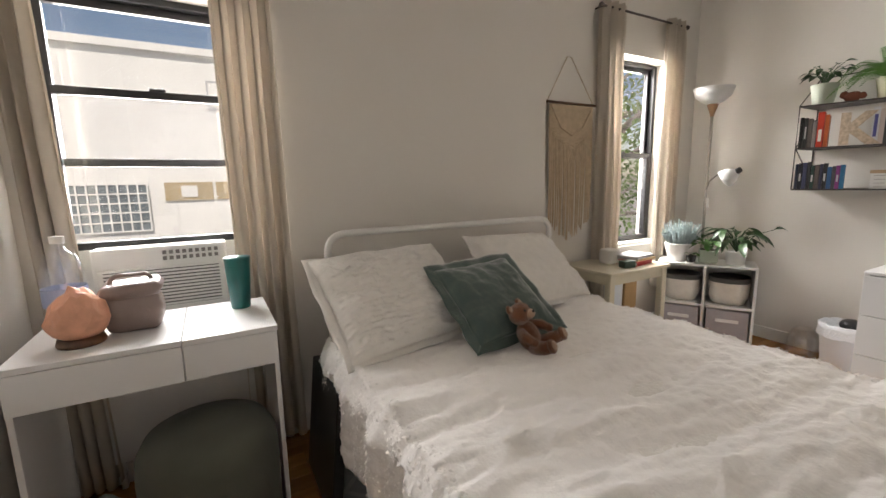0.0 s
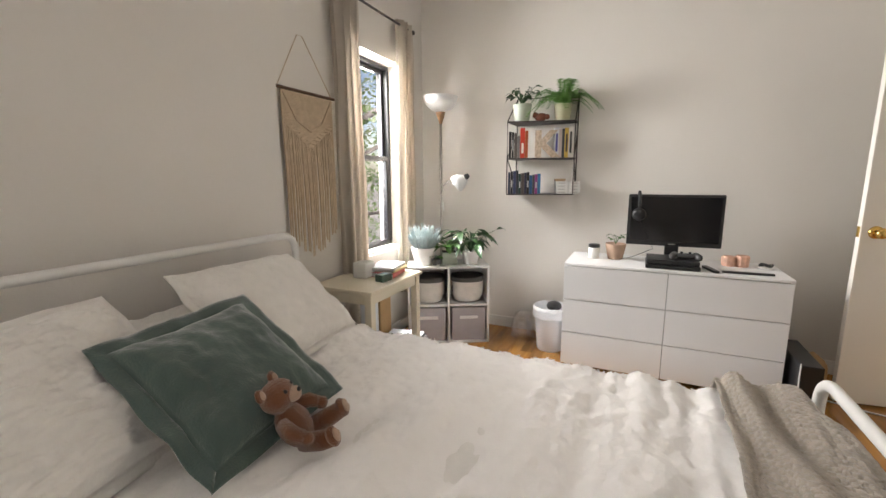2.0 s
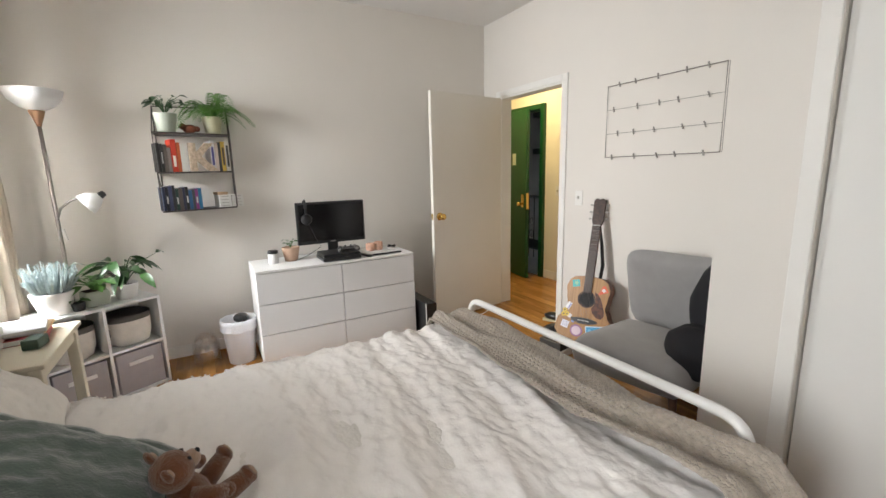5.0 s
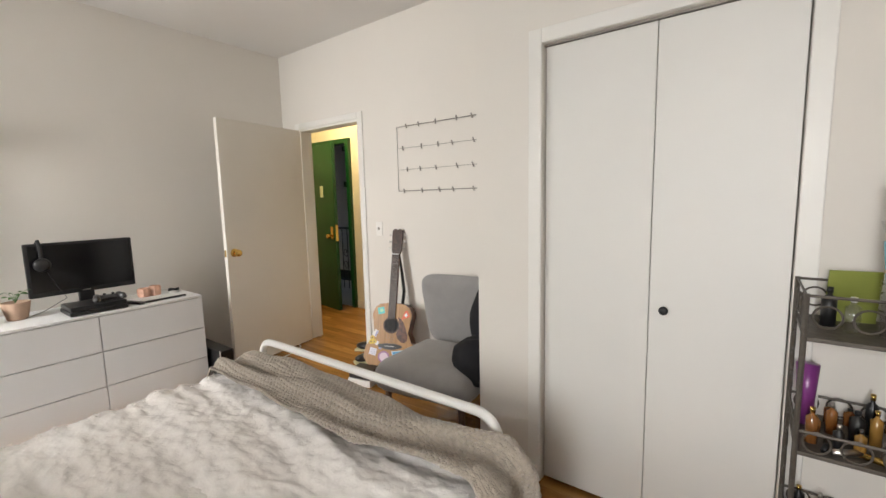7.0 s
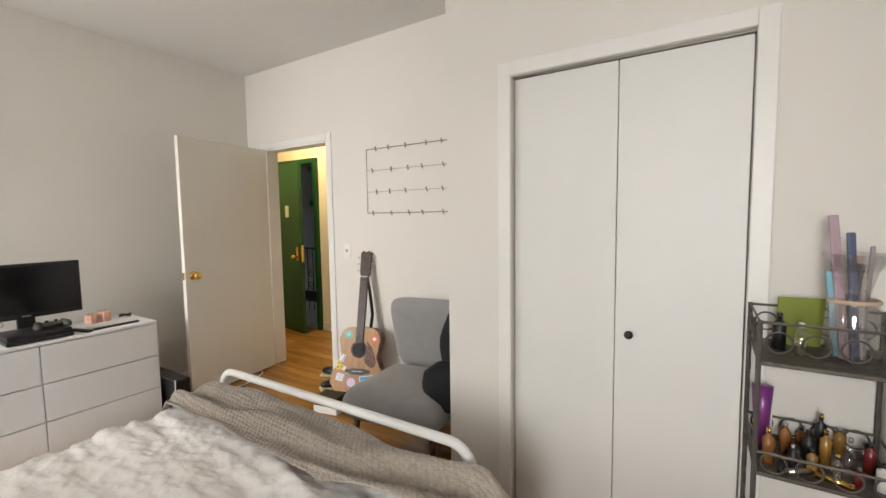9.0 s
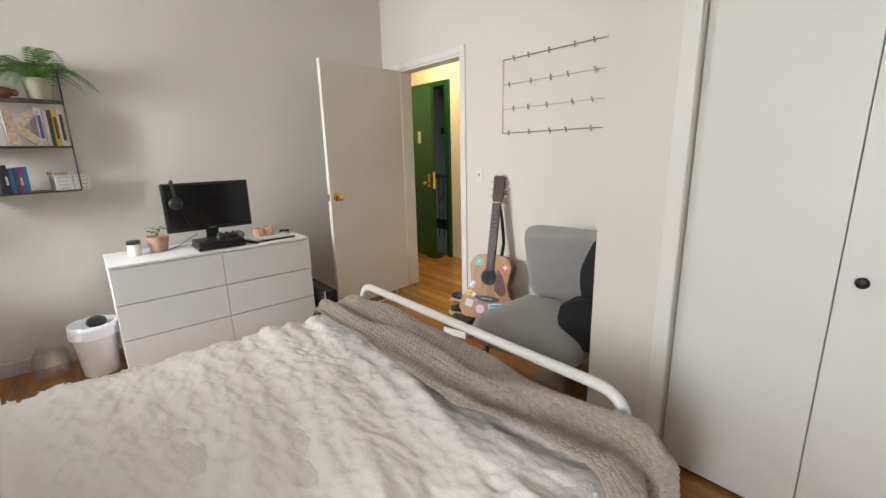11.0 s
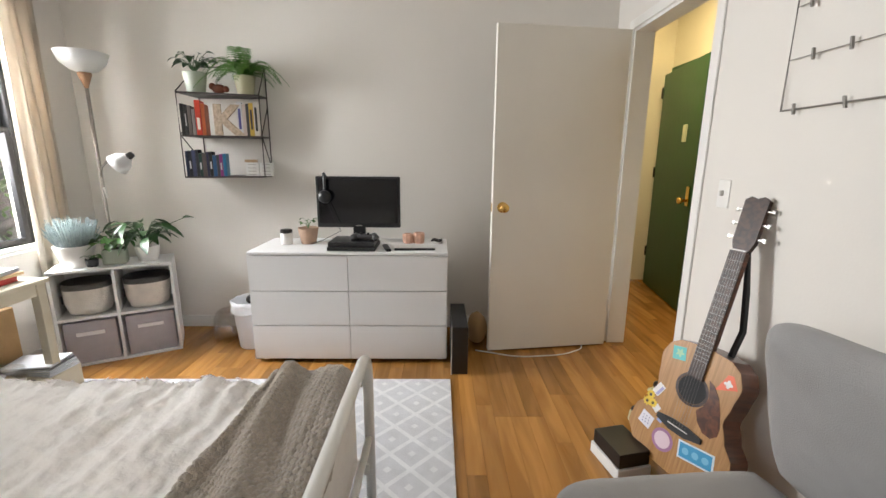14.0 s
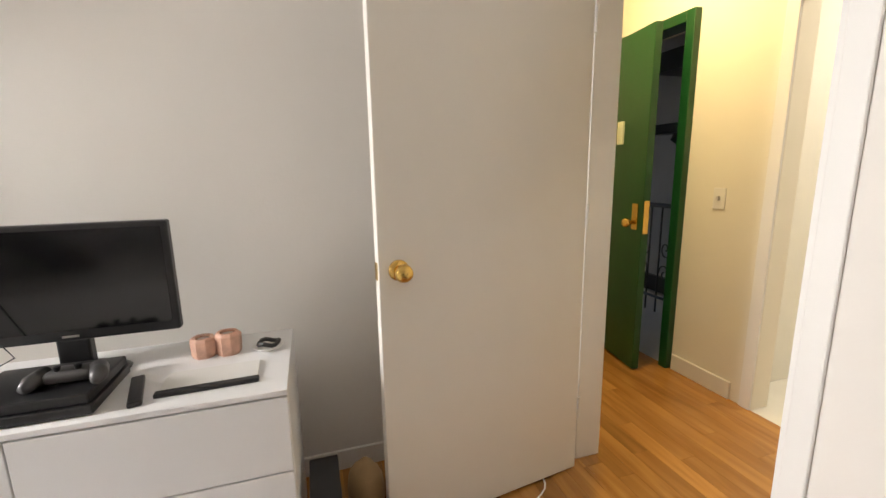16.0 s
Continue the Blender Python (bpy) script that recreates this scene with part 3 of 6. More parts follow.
# ---- curtains ----
def curtain(x0, x1, y, z0, z1, folds, label, gather=0.0, seed=0):
    """gather: how far the lower half is pulled towards x1."""
    def f(u, v):
        z = z1 + (z0 - z1) * v
        x = x0 + (x1 - x0) * u + gather * (v ** 1.5)
        ph = u * folds * 2 * math.pi + 0.8 * fbm(u * 3, v * 1.2, seed)
        amp = 0.030 + 0.012 * v
        return (x + 0.008 * math.sin(ph * 2 + v * 3), y + amp * math.sin(ph) + 0.012 * fbm(u * 4 + seed, v * 2.5), z)
    return solid("curtain", sheet(72, 40, f, thick=0.003), M["curtain"], label, "curtain", smooth=True, group="curtains")


curtain(-0.20, -0.07, 2.585, 0.05, 2.36, 3.5, "beige linen curtain panel drawn aside at the window", 0.06, 1)
curtain(0.465, 0.69, 2.585, 0.05, 2.36, 4, "beige linen curtain panel beside the desk window", 0.02, 2)
curtain(2.81, 3.05, 2.69, 0.30, 2.41, 3.5, "beige linen curtain panel beside the macrame hanging", 0.02, 3)
curtain(3.53, 3.74, 2.69, 0.35, 2.41, 3.5, "beige linen curtain panel glowing beside the window", 0.0, 4)


def rod(x0, x1, y, z, wall, label):
    r = thing("curtain_rod", pose(0, 0, 0), label, "curtain rod")
    part("bar", tube([(x0, y, z), (x1, y, z)], 0.008), M["wire"], r)
    for x in (x0, x1):
        part("finial", lathe([(0, -0.02), (0.014, -0.012), (0.018, 0), (0.014, 0.012), (0, 0.02)], seg=12, m=pose(x, y, z, 0, 90, 0)), M["wire"], r, smooth=True)
        part("bracket", tube([(x + (0.02 if x == x0 else -0.02), y, z), (x + (0.02 if x == x0 else -0.02), wall, z)], 0.006), M["wire"], r)


rod(-0.20, 0.76, 2.585, 2.33, YN1, "dark metal curtain rod over the desk window")
rod(2.80, 3.76, 2.69, 2.375, YN2, "dark metal curtain rod over the second window")

# ---- macrame wall hanging ----
mac = thing("macrame_hanging", pose(2.585, YN2 - 0.03, 1.735, 0, 0, 0), "tan knotted cotton macrame hanging on a wooden dowel", "wall hanging")
part("dowel", tube([(-0.235, 0, 0), (0.235, 0, 0)], 0.009), M["dowel"], mac)
part("hanging_cord", tube([(-0.21, 0, 0.005), (-0.02, 0.024, 0.30), (0.02, 0.024, 0.30), (0.21, 0, 0.005)], 0.0025, seg=5), M["macrame"], mac)


def net(u, v):
    x = -0.20 + 0.40 * u
    d = 0.16 + 0.14 * (1 - abs(2 * u - 1))
    return (x, -0.006 + 0.006 * math.sin(u * 90) * math.sin(v * 60), -0.012 - d * v)


part("knotted_panel", sheet(60, 24, net, thick=0.006), M["macrame"], mac, smooth=True)
for i in range(34):
    x = -0.195 + i * 0.39 / 33
    top = -0.14 - 0.13 * (1 - abs(i / 16.5 - 1))
    k = random.uniform(-0.008, 0.008)
    low = -0.76 - 0.10 * (0.5 + 0.5 * math.cos((i / 33 - 0.5) * 6)) - random.uniform(0, 0.07)
    part("cord", tube([(x, -0.008, top), (x + k, -0.012, (top + low) / 2), (x + k * 1.6, -0.008, low)], [0.0055, 0.006, 0.004], seg=6), M["macrame"], mac)
for s in (-1, 1):
    part("swag", tube([(-0.19 * s, -0.014, -0.02), (-0.10 * s, -0.016, -0.16), (0, -0.018, -0.21)], 0.006, seg=6), M["macrame"], mac)

# ---- bed ----
BX0, BX1, BY0, BY1 = 0.85, 2.185, 0.49, 2.49
bed = thing("bed_frame", pose(0, 0, 0), "white enamelled tubular metal bed frame", "bed")


def hoop(y, top, low, name):
    part(name, tube(bend([(BX0, y, 0), (BX0, y, top), (BX1, y, top), (BX1, y, 0)], 0.09, 8), 0.0165, seg=12), M["bedmetal"], bed, smooth=True)
    part("cross_bar", tube([(BX0, y, low), (BX1, y, low)], 0.011, seg=10), M["bedmetal"], bed, smooth=True)


hoop(BY1, 1.005, 0.72, "headboard_hoop")
hoop(BY0, 0.690, 0.40, "footboard_hoop")
for x in (BX0 + 0.01, BX1 - 0.01):
    part("side_rail", box(x - 0.012, x + 0.012, BY0, BY1, 0.27, 0.31, 0.003), M["bedmetal"], bed)
for i in range(7):
    x = BX0 + (BX1 - BX0) * (i + 1) / 8
    part("spindle", tube([(x, BY1, 0.30), (x, BY1, 0.72)], 0.007, seg=8), M["bedmetal"], bed)
solid("mattress", box(BX0 + 0.03, BX1 - 0.03, BY0 + 0.03, BY1 - 0.03, 0.31, 0.575, 0.03, seg=4), M["pillow"], "white mattress on the metal bed frame", "mattress", smooth=True)


def drape(u, v, x0, x1, y0, y1, top, side, foot, r=0.07):
    """Cloth over a box: u across, v along; sides hang by side, the far end by foot."""
    wide, long = x1 - x0 + 2 * side, y1 - y0 + foot
    s, t = u * wide - side, v * long - foot
    x, y, z = x0 + s, y0 + t, top
    if s < 0:
        x, z = x0 - min(-s, r) * 0.6 - 0.02 * max(0, -s - r), top - max(0, -s - r * 0.35)
    if s > x1 - x0:
        e = s - (x1 - x0)
        x, z = x1 + min(e, r) * 0.6 + 0.02 * max(0, e - r), top - max(0, e - r * 0.35)
    if t < 0:
        y, z = y0 - min(-t, r) * 0.35, z - max(0, -t - r * 0.35)
    return Vector((x, y, z))


def duvet_point(u, v):
    p = drape(u, v, 0.80, 2.16, 0.55, 2.30, 0.588, 0.33, 0.0)
    fold = math.sin(p.y * 23 + 3.2 * fbm(p.x * 0.8, p.y * 0.9, 5) + p.x * 2.2)
    w = 0.014 * fbm(p.x * 1.6, p.y * 1.6, 0.3) + 0.021 * (fold ** 3) * (0.3 + abs(fbm(p.x * 1.2, p.y * 1.5, 9))) + 0.012 * fbm(p.x * 2.2, p.y * 6.5, 3)
    ruff = 0.012 * (1 - abs(fbm(p.x * 7, p.y * 12, p.z * 9))) + 0.0035 * fbm(p.x * 24, p.y * 32, p.z * 30)
    h = w + ruff
    if p.z < 0.53:
        p.x += (h * 1.3) * (-1 if p.x < 1.5 else 1)
        p.z += 0.012 * fbm(p.y * 9, p.z * 9)
    else:
        p.z += h
    return p


solid("duvet", sheet(230, 230, duvet_point, thick=0.012), M["duvet"], "rumpled white shaggy duvet spread over the bed", "duvet", smooth=True)


# loose tufts of the shaggy pile
def tufts(name, n, f, size, mat, label, seed, parent):
    rnd = random.Random(seed)
    vs, fs = [], []
    for _ in range(n):
        u, v = rnd.random(), rnd.random()
        if 0.17 < u < 0.83 and 0.03 < v < 0.97:
            continue
        p = f(u, v)
        q, s = f(min(1, u + 0.004), v), f(u, min(1, v + 0.004))
        nrm = (q - p).cross(s - p)
        if nrm.length < 1e-9:
            continue
        nrm.normalize()
        if nrm.z < -0.2:
            nrm = -nrm
        d = Vector((rnd.uniform(-1, 1), rnd.uniform(-1, 1), rnd.uniform(-0.6, 0.6)))
        t = (d - nrm * d.dot(nrm)).normalized()
        k = size * rnd.uniform(0.6, 1.5)
        w = nrm.cross(t) * k * 0.40
        i = len(vs)
        vs += [p - w, p + w, p + t * k * 0.7 + w * 0.8 + nrm * k * 0.30, p + t * k * 0.7 - w * 0.8 + nrm * k * 0.26, p + t * k * 1.3 + nrm * k * 0.20]
        fs += [(i, i + 1, i + 2, i + 3), (i + 3, i + 2, i + 4)]
    me = bpy.data.meshes.new(name)
    me.from_pydata(vs, [], fs)
    me.materials.append(mat)
    ob = new(name, me)
    ob.parent = parent
    return tagged(ob, label, kind="stuff")


tufts("shag_tufting", 26000, duvet_point, 0.0085, M["duvet"], "short white shaggy pile", 5, bpy.data.objects["duvet"])


def blanket_point(u, v):
    # u runs along the blanket (over the bed's width), v across its ribs
    s = u * 1.86
    top = 0.642
    y = 0.505 + (0.270 + 0.028 * math.sin(s * 4.6 - 1.9) + 0.02 * fbm(s * 2.2, 0.4, 1)) * v + 0.016 * math.sin(s * 6 + 1)
    x, z = 2.21 - s, top
    if x > 2.15:
        z = top - (x - 2.15) * 1.1
    if x < 0.825:
        e = 0.825 - x
        x, z = 0.825 - min(e, 0.085) * 1.0 - 0.04 * e, top - max(0, e - 0.04)
        y += 0.10 * e * v
    if v < 0.3:
        z -= 0.25 * (0.3 - v) * (0.3 - v)
    k = v * 21 + 1.0 * fbm(s * 2.5, v * 1.5, 8)
    rib = abs(math.sin(k * math.pi))
    knit = 0.5 + 0.5 * math.sin(s * 300 + 2.6 * math.floor(k))
    h = 0.009 * rib ** 0.6 * (0.6 + 0.4 * knit) + 0.018 * fbm(s * 2.5, v * 2.5, 2) + 0.017 * math.sin(v * 11 + s * 4 + 3 * fbm(s * 1.3, v, 6))
    if x < 0.76:
        x -= h
        y += 0.02 * fbm(s * 4, v * 2, 7)
    else:
        z += h
    return Vector((x, y, z))


solid("knit_blanket", sheet(620, 200, blanket_point, thick=0.008), M["knit"], "chunky grey cable-knit blanket thrown over the bed's foot", "blanket", smooth=True)


def cushion(w, h, t, seed=0, wrinkle=0.012, flange=0.0, n=56, ruffle=0.0):
    b = bmesh.new()

    def f(u, v, side):
        x, y = 2 * u - 1, 2 * v - 1
        e = max(0.0, (1 - abs(x) ** 3.2)) * max(0.0, (1 - abs(y) ** 3.2))
        pinch = 1 - 0.07 * (1 - abs(x) ** 2) * (abs(y) ** 2) if True else 1
        pinch2 = 1 - 0.07 * (1 - abs(y) ** 2) * (abs(x) ** 2)
        z = t / 2 * (e ** 0.45) * side
        nn = fbm(x * 2.4 + seed, y * 2.4, side) * wrinkle * (e ** 0.3) * 1.6
        if ruffle:
            k = math.sin(y * 30 + 2.5 * fbm(x * 2.2, y * 3, seed + 11))
            nn += side * ruffle * (e ** 0.3) * (abs(k) ** 3) * (0.3 + abs(fbm(x * 5, y * 7, seed + 2)) * 1.4)
        return Vector((x * w / 2 * pinch2, y * h / 2 * pinch, z + nn + 0.012 * fbm(x * 2, y * 2, seed + 4)))
    for side in (1, -1):
        sheet(n, n, lambda u, v: f(u, v, side), bm=b)
    bmesh.ops.remove_doubles(b, verts=b.verts, dist=0.0008)
    if flange:
        def g(u, v):
            a = u * 4
            k = int(min(3, a))
            t2 = a - k
            c = [(-1, -1), (1, -1), (1, 1), (-1, 1), (-1, -1)]
            x = c[k][0] + (c[k + 1][0] - c[k][0]) * t2
            y = c[k][1] + (c[k + 1][1] - c[k][1]) * t2
            sc = 0.93 + v * (0.07 + 2 * flange / w)
            return Vector((x * w / 2 * sc, y * h / 2 * sc, 0.006 * math.sin(u * 60) * v + 0.012 * fbm(x * 2, y * 2, seed + 4)))
        sheet(120, 3, g, bm=b, thick=0.004)
    return b


def axes(centre, right, up):
    r = Vector(right).normalized()
    u = Vector(up)
    u = (u - r * u.dot(r)).normalized()
    n = r.cross(u)
    m = Matrix((r, u, n)).transposed().to_4x4()
    m.translation = centre
    return m


PW, PH = 0.66, 0.46
p1 = axes((1.045, 2.16, 0.765), (0.97, 0.20, 0.0), (-0.08, 0.70, 0.70))
p2 = axes((1.845, 2.265, 0.775), (0.975, 0.20, -0.06), (-0.12, 0.72, 0.68))
p3 = axes((1.50, 2.36, 0.715), (1, 0.0, 0.0), (0.0, 0.9, 0.35))
o1 = solid("pillow", cushion(0.62, PH, 0.18, 1, 0.018, 0.018, 110, 0.012), M["pillow"], "plump cream tufted pillow leaning on the headboard", "pillow", p1, True, "white pillows")
o2 = solid("pillow", cushion(PW, PH, 0.17, 6, 0.006, 0.01), M["pillow"], "smooth cream pillow leaning on the headboard", "pillow", p2, True, "white pillows")
o3 = solid("pillow", cushion(0.62, 0.40, 0.12, 9, 0.012), M["pillow"], "flat white pillow lying behind the others", "pillow", p3, True, "white pillows")
gp = axes((1.409, 1.985, 0.748), (0.999, 0.035, 0.039), (-0.051, 0.822, 0.568))
gpo = thing("velvet_cushion", gp @ Matrix.Scale(0.94, 4), "sage green velvet cushion with a flat border", "cushion")
part("cover", cushion(0.43, 0.43, 0.115, 3, 0.004), M["velvet"], gpo, smooth=True)


def border(u, v):
    a = u * 4
    k = int(min(3, a))
    t2 = a - k
    c = [(-1, -1), (1, -1), (1, 1), (-1, 1), (-1, -1)]
    x = c[k][0] + (c[k + 1][0] - c[k][0]) * t2
    y = c[k][1] + (c[k + 1][1] - c[k][1]) * t2
    sc = 0.92 + v * 0.22
    return Vector((x * 0.215 * sc, y * 0.215 * sc, 0.006 * math.sin(u * 70) * v + 0.01 * fbm(x * 2, y * 2, 7)))


part("border", sheet(140, 4, border, thick=0.005), M["velvet"], gpo, smooth=True)


def blob(bm, c, r, mi=0, m=None, seg=16):
    b = bmesh.new()
    bmesh.ops.create_uvsphere(b, u_segments=seg, v_segments=seg // 2 + 2, radius=1)
    bmesh.ops.transform(b, matrix=Matrix.LocRotScale(c, None, r if isinstance(r, tuple) else (r, r, r)), verts=b.verts)
    for v in b.verts:
        v.co += v.co.normalized() * 0.003 * fbm(v.co.x * 60, v.co.y * 60, v.co.z * 60)
    return merge(b, bm, mi, m)


bm = bmesh.new()
blob(bm, (0, 0, 0.085), (0.056, 0.050, 0.075))
blob(bm, (0, -0.012, 0.195), (0.057, 0.052, 0.050))
blob(bm, (0, -0.058, 0.180), (0.026, 0.024, 0.022), 1)
blob(bm, (0, -0.081, 0.187), (0.008, 0.006, 0.006), 2, seg=10)
for s in (-1, 1):
    blob(bm, (0.047 * s, 0.0, 0.237), (0.020, 0.011, 0.020))
    blob(bm, (0.047 * s, -0.009, 0.236), (0.012, 0.006, 0.012), 1)
    blob(bm, (0.022 * s, -0.056, 0.207), 0.006, 2, seg=10)
    tube([(0.045 * s, 0, 0.125), (0.078 * s, -0.035, 0.10), (0.080 * s, -0.062, 0.075)], [0.022, 0.024, 0.018], bm, 12)
    blob(bm, (0.080 * s, -0.064, 0.072), 0.020)
    tube([(0.028 * s, -0.01, 0.035), (0.052 * s, -0.075, 0.030), (0.062 * s, -0.115, 0.030)], [0.030, 0.030, 0.026], bm, 12)
    blob(bm, (0.064 * s, -0.122, 0.034), (0.026, 0.018, 0.032))
    blob(bm, (0.065 * s, -0.136, 0.035), (0.018, 0.006, 0.022), 1)
for v in bm.verts:
    v.co.z -= 0.004
solid("teddy_bear", bm, [M["bear"], M["bear_light"], M["plastic_black"]], "small brown plush teddy bear sitting against the cushion", "teddy bear", pose(1.442, 1.752, 0.583, -27, -8, 26) @ Matrix.Scale(0.84, 4), True)

# ---- rug ----
solid("rug", box(0.72, 3.23, 0.20, 2.44, 0.0, 0.010, 0.003), M["rug"], "pale grey rug with a worn white lozenge pattern", "rug")

# ---- dresser ----
dr = thing("dresser", pose(3.445, 0.217, 0), "white six-drawer dresser with handleless fronts", "dresser")
DW, DD = 1.205, 0.465
part("top", box(0.0, DD, 0, DW, 0.698, 0.714, 0.002), M["white_lam"], dr)
part("side_panel", box(0.019, DD, 0, 0.018, 0.028, 0.698, 0.001), M["white_lam"], dr)
part("side_panel", box(0.019, DD, DW - 0.018, DW, 0.028, 0.698, 0.001), M["white_lam"], dr)
part("back_panel", box(DD - 0.012, DD, 0.018, DW - 0.018, 0.03, 0.698), M["white_lam"], dr)
# dark colour here makes the drawer gaps read as shaded
part("carcass", box(0.022, 0.05, 0.018, DW - 0.018, 0.035, 0.696), M["gap"], dr, "carcass coloured dark for the shade between drawer fronts")
for c in range(2):
    for r in range(3):
        y0, z0 = c * DW / 2 + 0.002, 0.028 + r * 0.2233
        part("drawer_front", box(0.0, 0.019, y0, y0 + DW / 2 - 0.004, z0, z0 + (0.2213 if r < 2 else 0.2215) - 0.0035, 0.0015), M["white_lam"], dr)
for x in (0.05, DD - 0.06):
    for y in (0.03, DW - 0.06):
        part("foot", box(x, x + 0.03, y, y + 0.03, 0, 0.03), M["white_lam"], dr)
ZT = 0.714

tv = thing("television", pose(3.735, 0.796, ZT), "small black flat television on a stand, switched off", "television")
part("bezel", box(0.0, 0.035, -0.272, 0.272, 0.105, 0.437, 0.006), M["plastic_black"], tv)
part("screen", box(-0.002, 0.0, -0.254, 0.254, 0.135, 0.421), M["screen"], tv)
part("rear_housing", box(0.035, 0.08, -0.18, 0.18, 0.14, 0.38, 0.012), M["plastic_black"], tv)
part("neck", box(0.0, 0.035, -0.04, 0.04, 0.01, 0.11, 0.006), M["plastic_black"], tv)
part("base", lathe([(0, 0), (0.11, 0), (0.115, 0.006), (0.10, 0.014), (0, 0.018)], m=Matrix.Diagonal((0.8, 1.15, 1, 1))), M["plastic_black"], tv, smooth=True)
part("badge", box(-0.003, -0.002, -0.02, 0.02, 0.116, 0.122), M["chrome"], tv)
hp = thing("headphones", pose(3.72, 1.005, ZT + 0.29), "black headphones hung over the television's corner", "headphones")
part("headband", tube([(0.02, 0, 0.10), (0.02, 0.0, 0.155), (-0.01, 0.0, 0.165), (-0.02, -0.005, 0.13), (-0.022, -0.005, 0.05)], 0.010), M["plastic_black"], hp)
part("ear_cup", lathe([(0, -0.018), (0.034, -0.016), (0.042, 0), (0.034, 0.016), (0, 0.018)], m=pose(-0.030, -0.005, 0.02, 0, 90, 0)), M["plastic_black"], hp, smooth=True)
part("cable", tube([(-0.03, -0.02, -0.02), (-0.035, -0.06, -0.12), (-0.03, -0.10, -0.20), (-0.05, 0.02, -0.26), (-0.04, 0.10, -0.284)], 0.002, seg=5), M["plastic_black"], hp)
gc = thing("game_console", pose(3.60, 0.80, ZT), "flat black game console in front of the television", "game console")
part("lower_shell", box(-0.13, 0.10, -0.145, 0.145, 0.004, 0.028, 0.003), M["plastic_black"], gc)
part("upper_shell", box(-0.125, 0.10, -0.14, 0.14, 0.031, 0.056, 0.004), M["plastic_black"], gc)
part("seam", box(-0.12, 0.09, -0.135, 0.135, 0.026, 0.033), M["dark"], gc)
gpd = thing("game_controller", pose(3.57, 0.73, ZT + 0.056), "grey game controller on the console", "game controller")
part("body", box(-0.03, 0.03, -0.05, 0.05, 0.004, 0.034, 0.012, seg=3), flat("controller_grey", (0.07, 0.068, 0.068), 0.3), gpd, smooth=True)
for s in (-1, 1):
    part("grip", tube([(0.01, 0.055 * s, 0.022), (-0.03, 0.07 * s, 0.018), (-0.055, 0.072 * s, 0.014)], [0.022, 0.020, 0.012], seg=10), flat("controller_grey", (0.17, 0.165, 0.165)), gpd, smooth=True)
    part("stick", lathe([(0, 0), (0.006, 0), (0.009, 0.012), (0, 0.014)], seg=10, m=pose(-0.012, 0.022 * s, 0.034)), M["plastic_black"], gpd)
rm = solid("remote_control", box(-0.085, 0.085, -0.016, 0.016, 0, 0.014, 0.004), M["plastic_black"], "black remote control lying on the dresser", "remote control", pose(3.56, 0.595, ZT, 0, 0, 15))
tr = thing("magazine", pose(3.58, 0.42, ZT, 0, 0, 2), "thin pale magazine with a dark strip on it", "magazine")
part("page_block", box(-0.05, 0.07, -0.12, 0.12, 0, 0.006, 0.001), M["paper"], tr)
part("strip", box(-0.07, -0.045, -0.125, 0.125, 0.0, 0.012, 0.003), M["plastic_black"], tr, "dark bar along its edge")
for y, z, lab in ((0.475, 0.062, "pink quartz tea light holder on the dresser"), (0.405, 0.07, "taller pink quartz tea light holder on the dresser")):
    c = thing("candle_holder", pose(3.76, y, ZT), lab, "candle holder", "quartz holders")
    b = lathe([(0, 0), (0.036, 0), (0.041, 0.01), (0.040, z - 0.008), (0.033, z), (0.022, z), (0.020, z - 0.02), (0, z - 0.02)], seg=9)
    for v in b.verts:
        v.co += Vector((fbm(v.co.x * 30, v.co.y * 30, y), fbm(v.co.y * 30, v.co.z * 30, y), 0)) * 0.004
    part("stone", b, M["stone_pink"], c)
    part("tea_light", lathe([(0, z - 0.02), (0.018, z - 0.02), (0.018, z - 0.006), (0, z - 0.006)], seg=16), M["chrome"], c)
wt = thing("trinket_dish", pose(3.75, 0.285, ZT), "white dish holding a dark wristwatch", "dish")
part("dish", lathe([(0, 0), (0.03, 0), (0.05, 0.012), (0.047, 0.013), (0.028, 0.004), (0, 0.004)]), M["pot_white"], wt, smooth=True)
part("watch", tube([(0.025 * math.cos(a), 0.032 * math.sin(a), 0.02 + 0.004 * math.sin(3 * a)) for a in [i * math.pi / 8 for i in range(16)]], 0.007, closed=True, seg=6), M["plastic_black"], wt)
jar = thing("candle_jar", pose(3.70, 1.265, ZT), "white glass candle jar with a black lid", "candle")
part("jar", lathe([(0, 0), (0.034, 0), (0.037, 0.004), (0.037, 0.075), (0, 0.075)]), M["pot_white"], jar, smooth=True)
part("lid", lathe([(0, 0.075), (0.038, 0.075), (0.038, 0.094), (0.034, 0.097), (0, 0.097)]), M["plastic_black"], jar, "black lid", smooth=True)


# ---- plants ----
def pot(parent, r0, r1, h, mat, label=""):
    part("pot", lathe([(0, 0), (r0 * 0.96, 0), (r0, 0.006), (r1, h - 0.006), (r1 * 0.99, h), (r1 * 0.90, h), (r1 * 0.86, h - 0.02), (0, h - 0.02)], seg=28), mat, parent, label, smooth=True)
    part("soil", lathe([(0, h - 0.014), (r1 * 0.87, h - 0.019)], seg=20), M["soil"], parent)


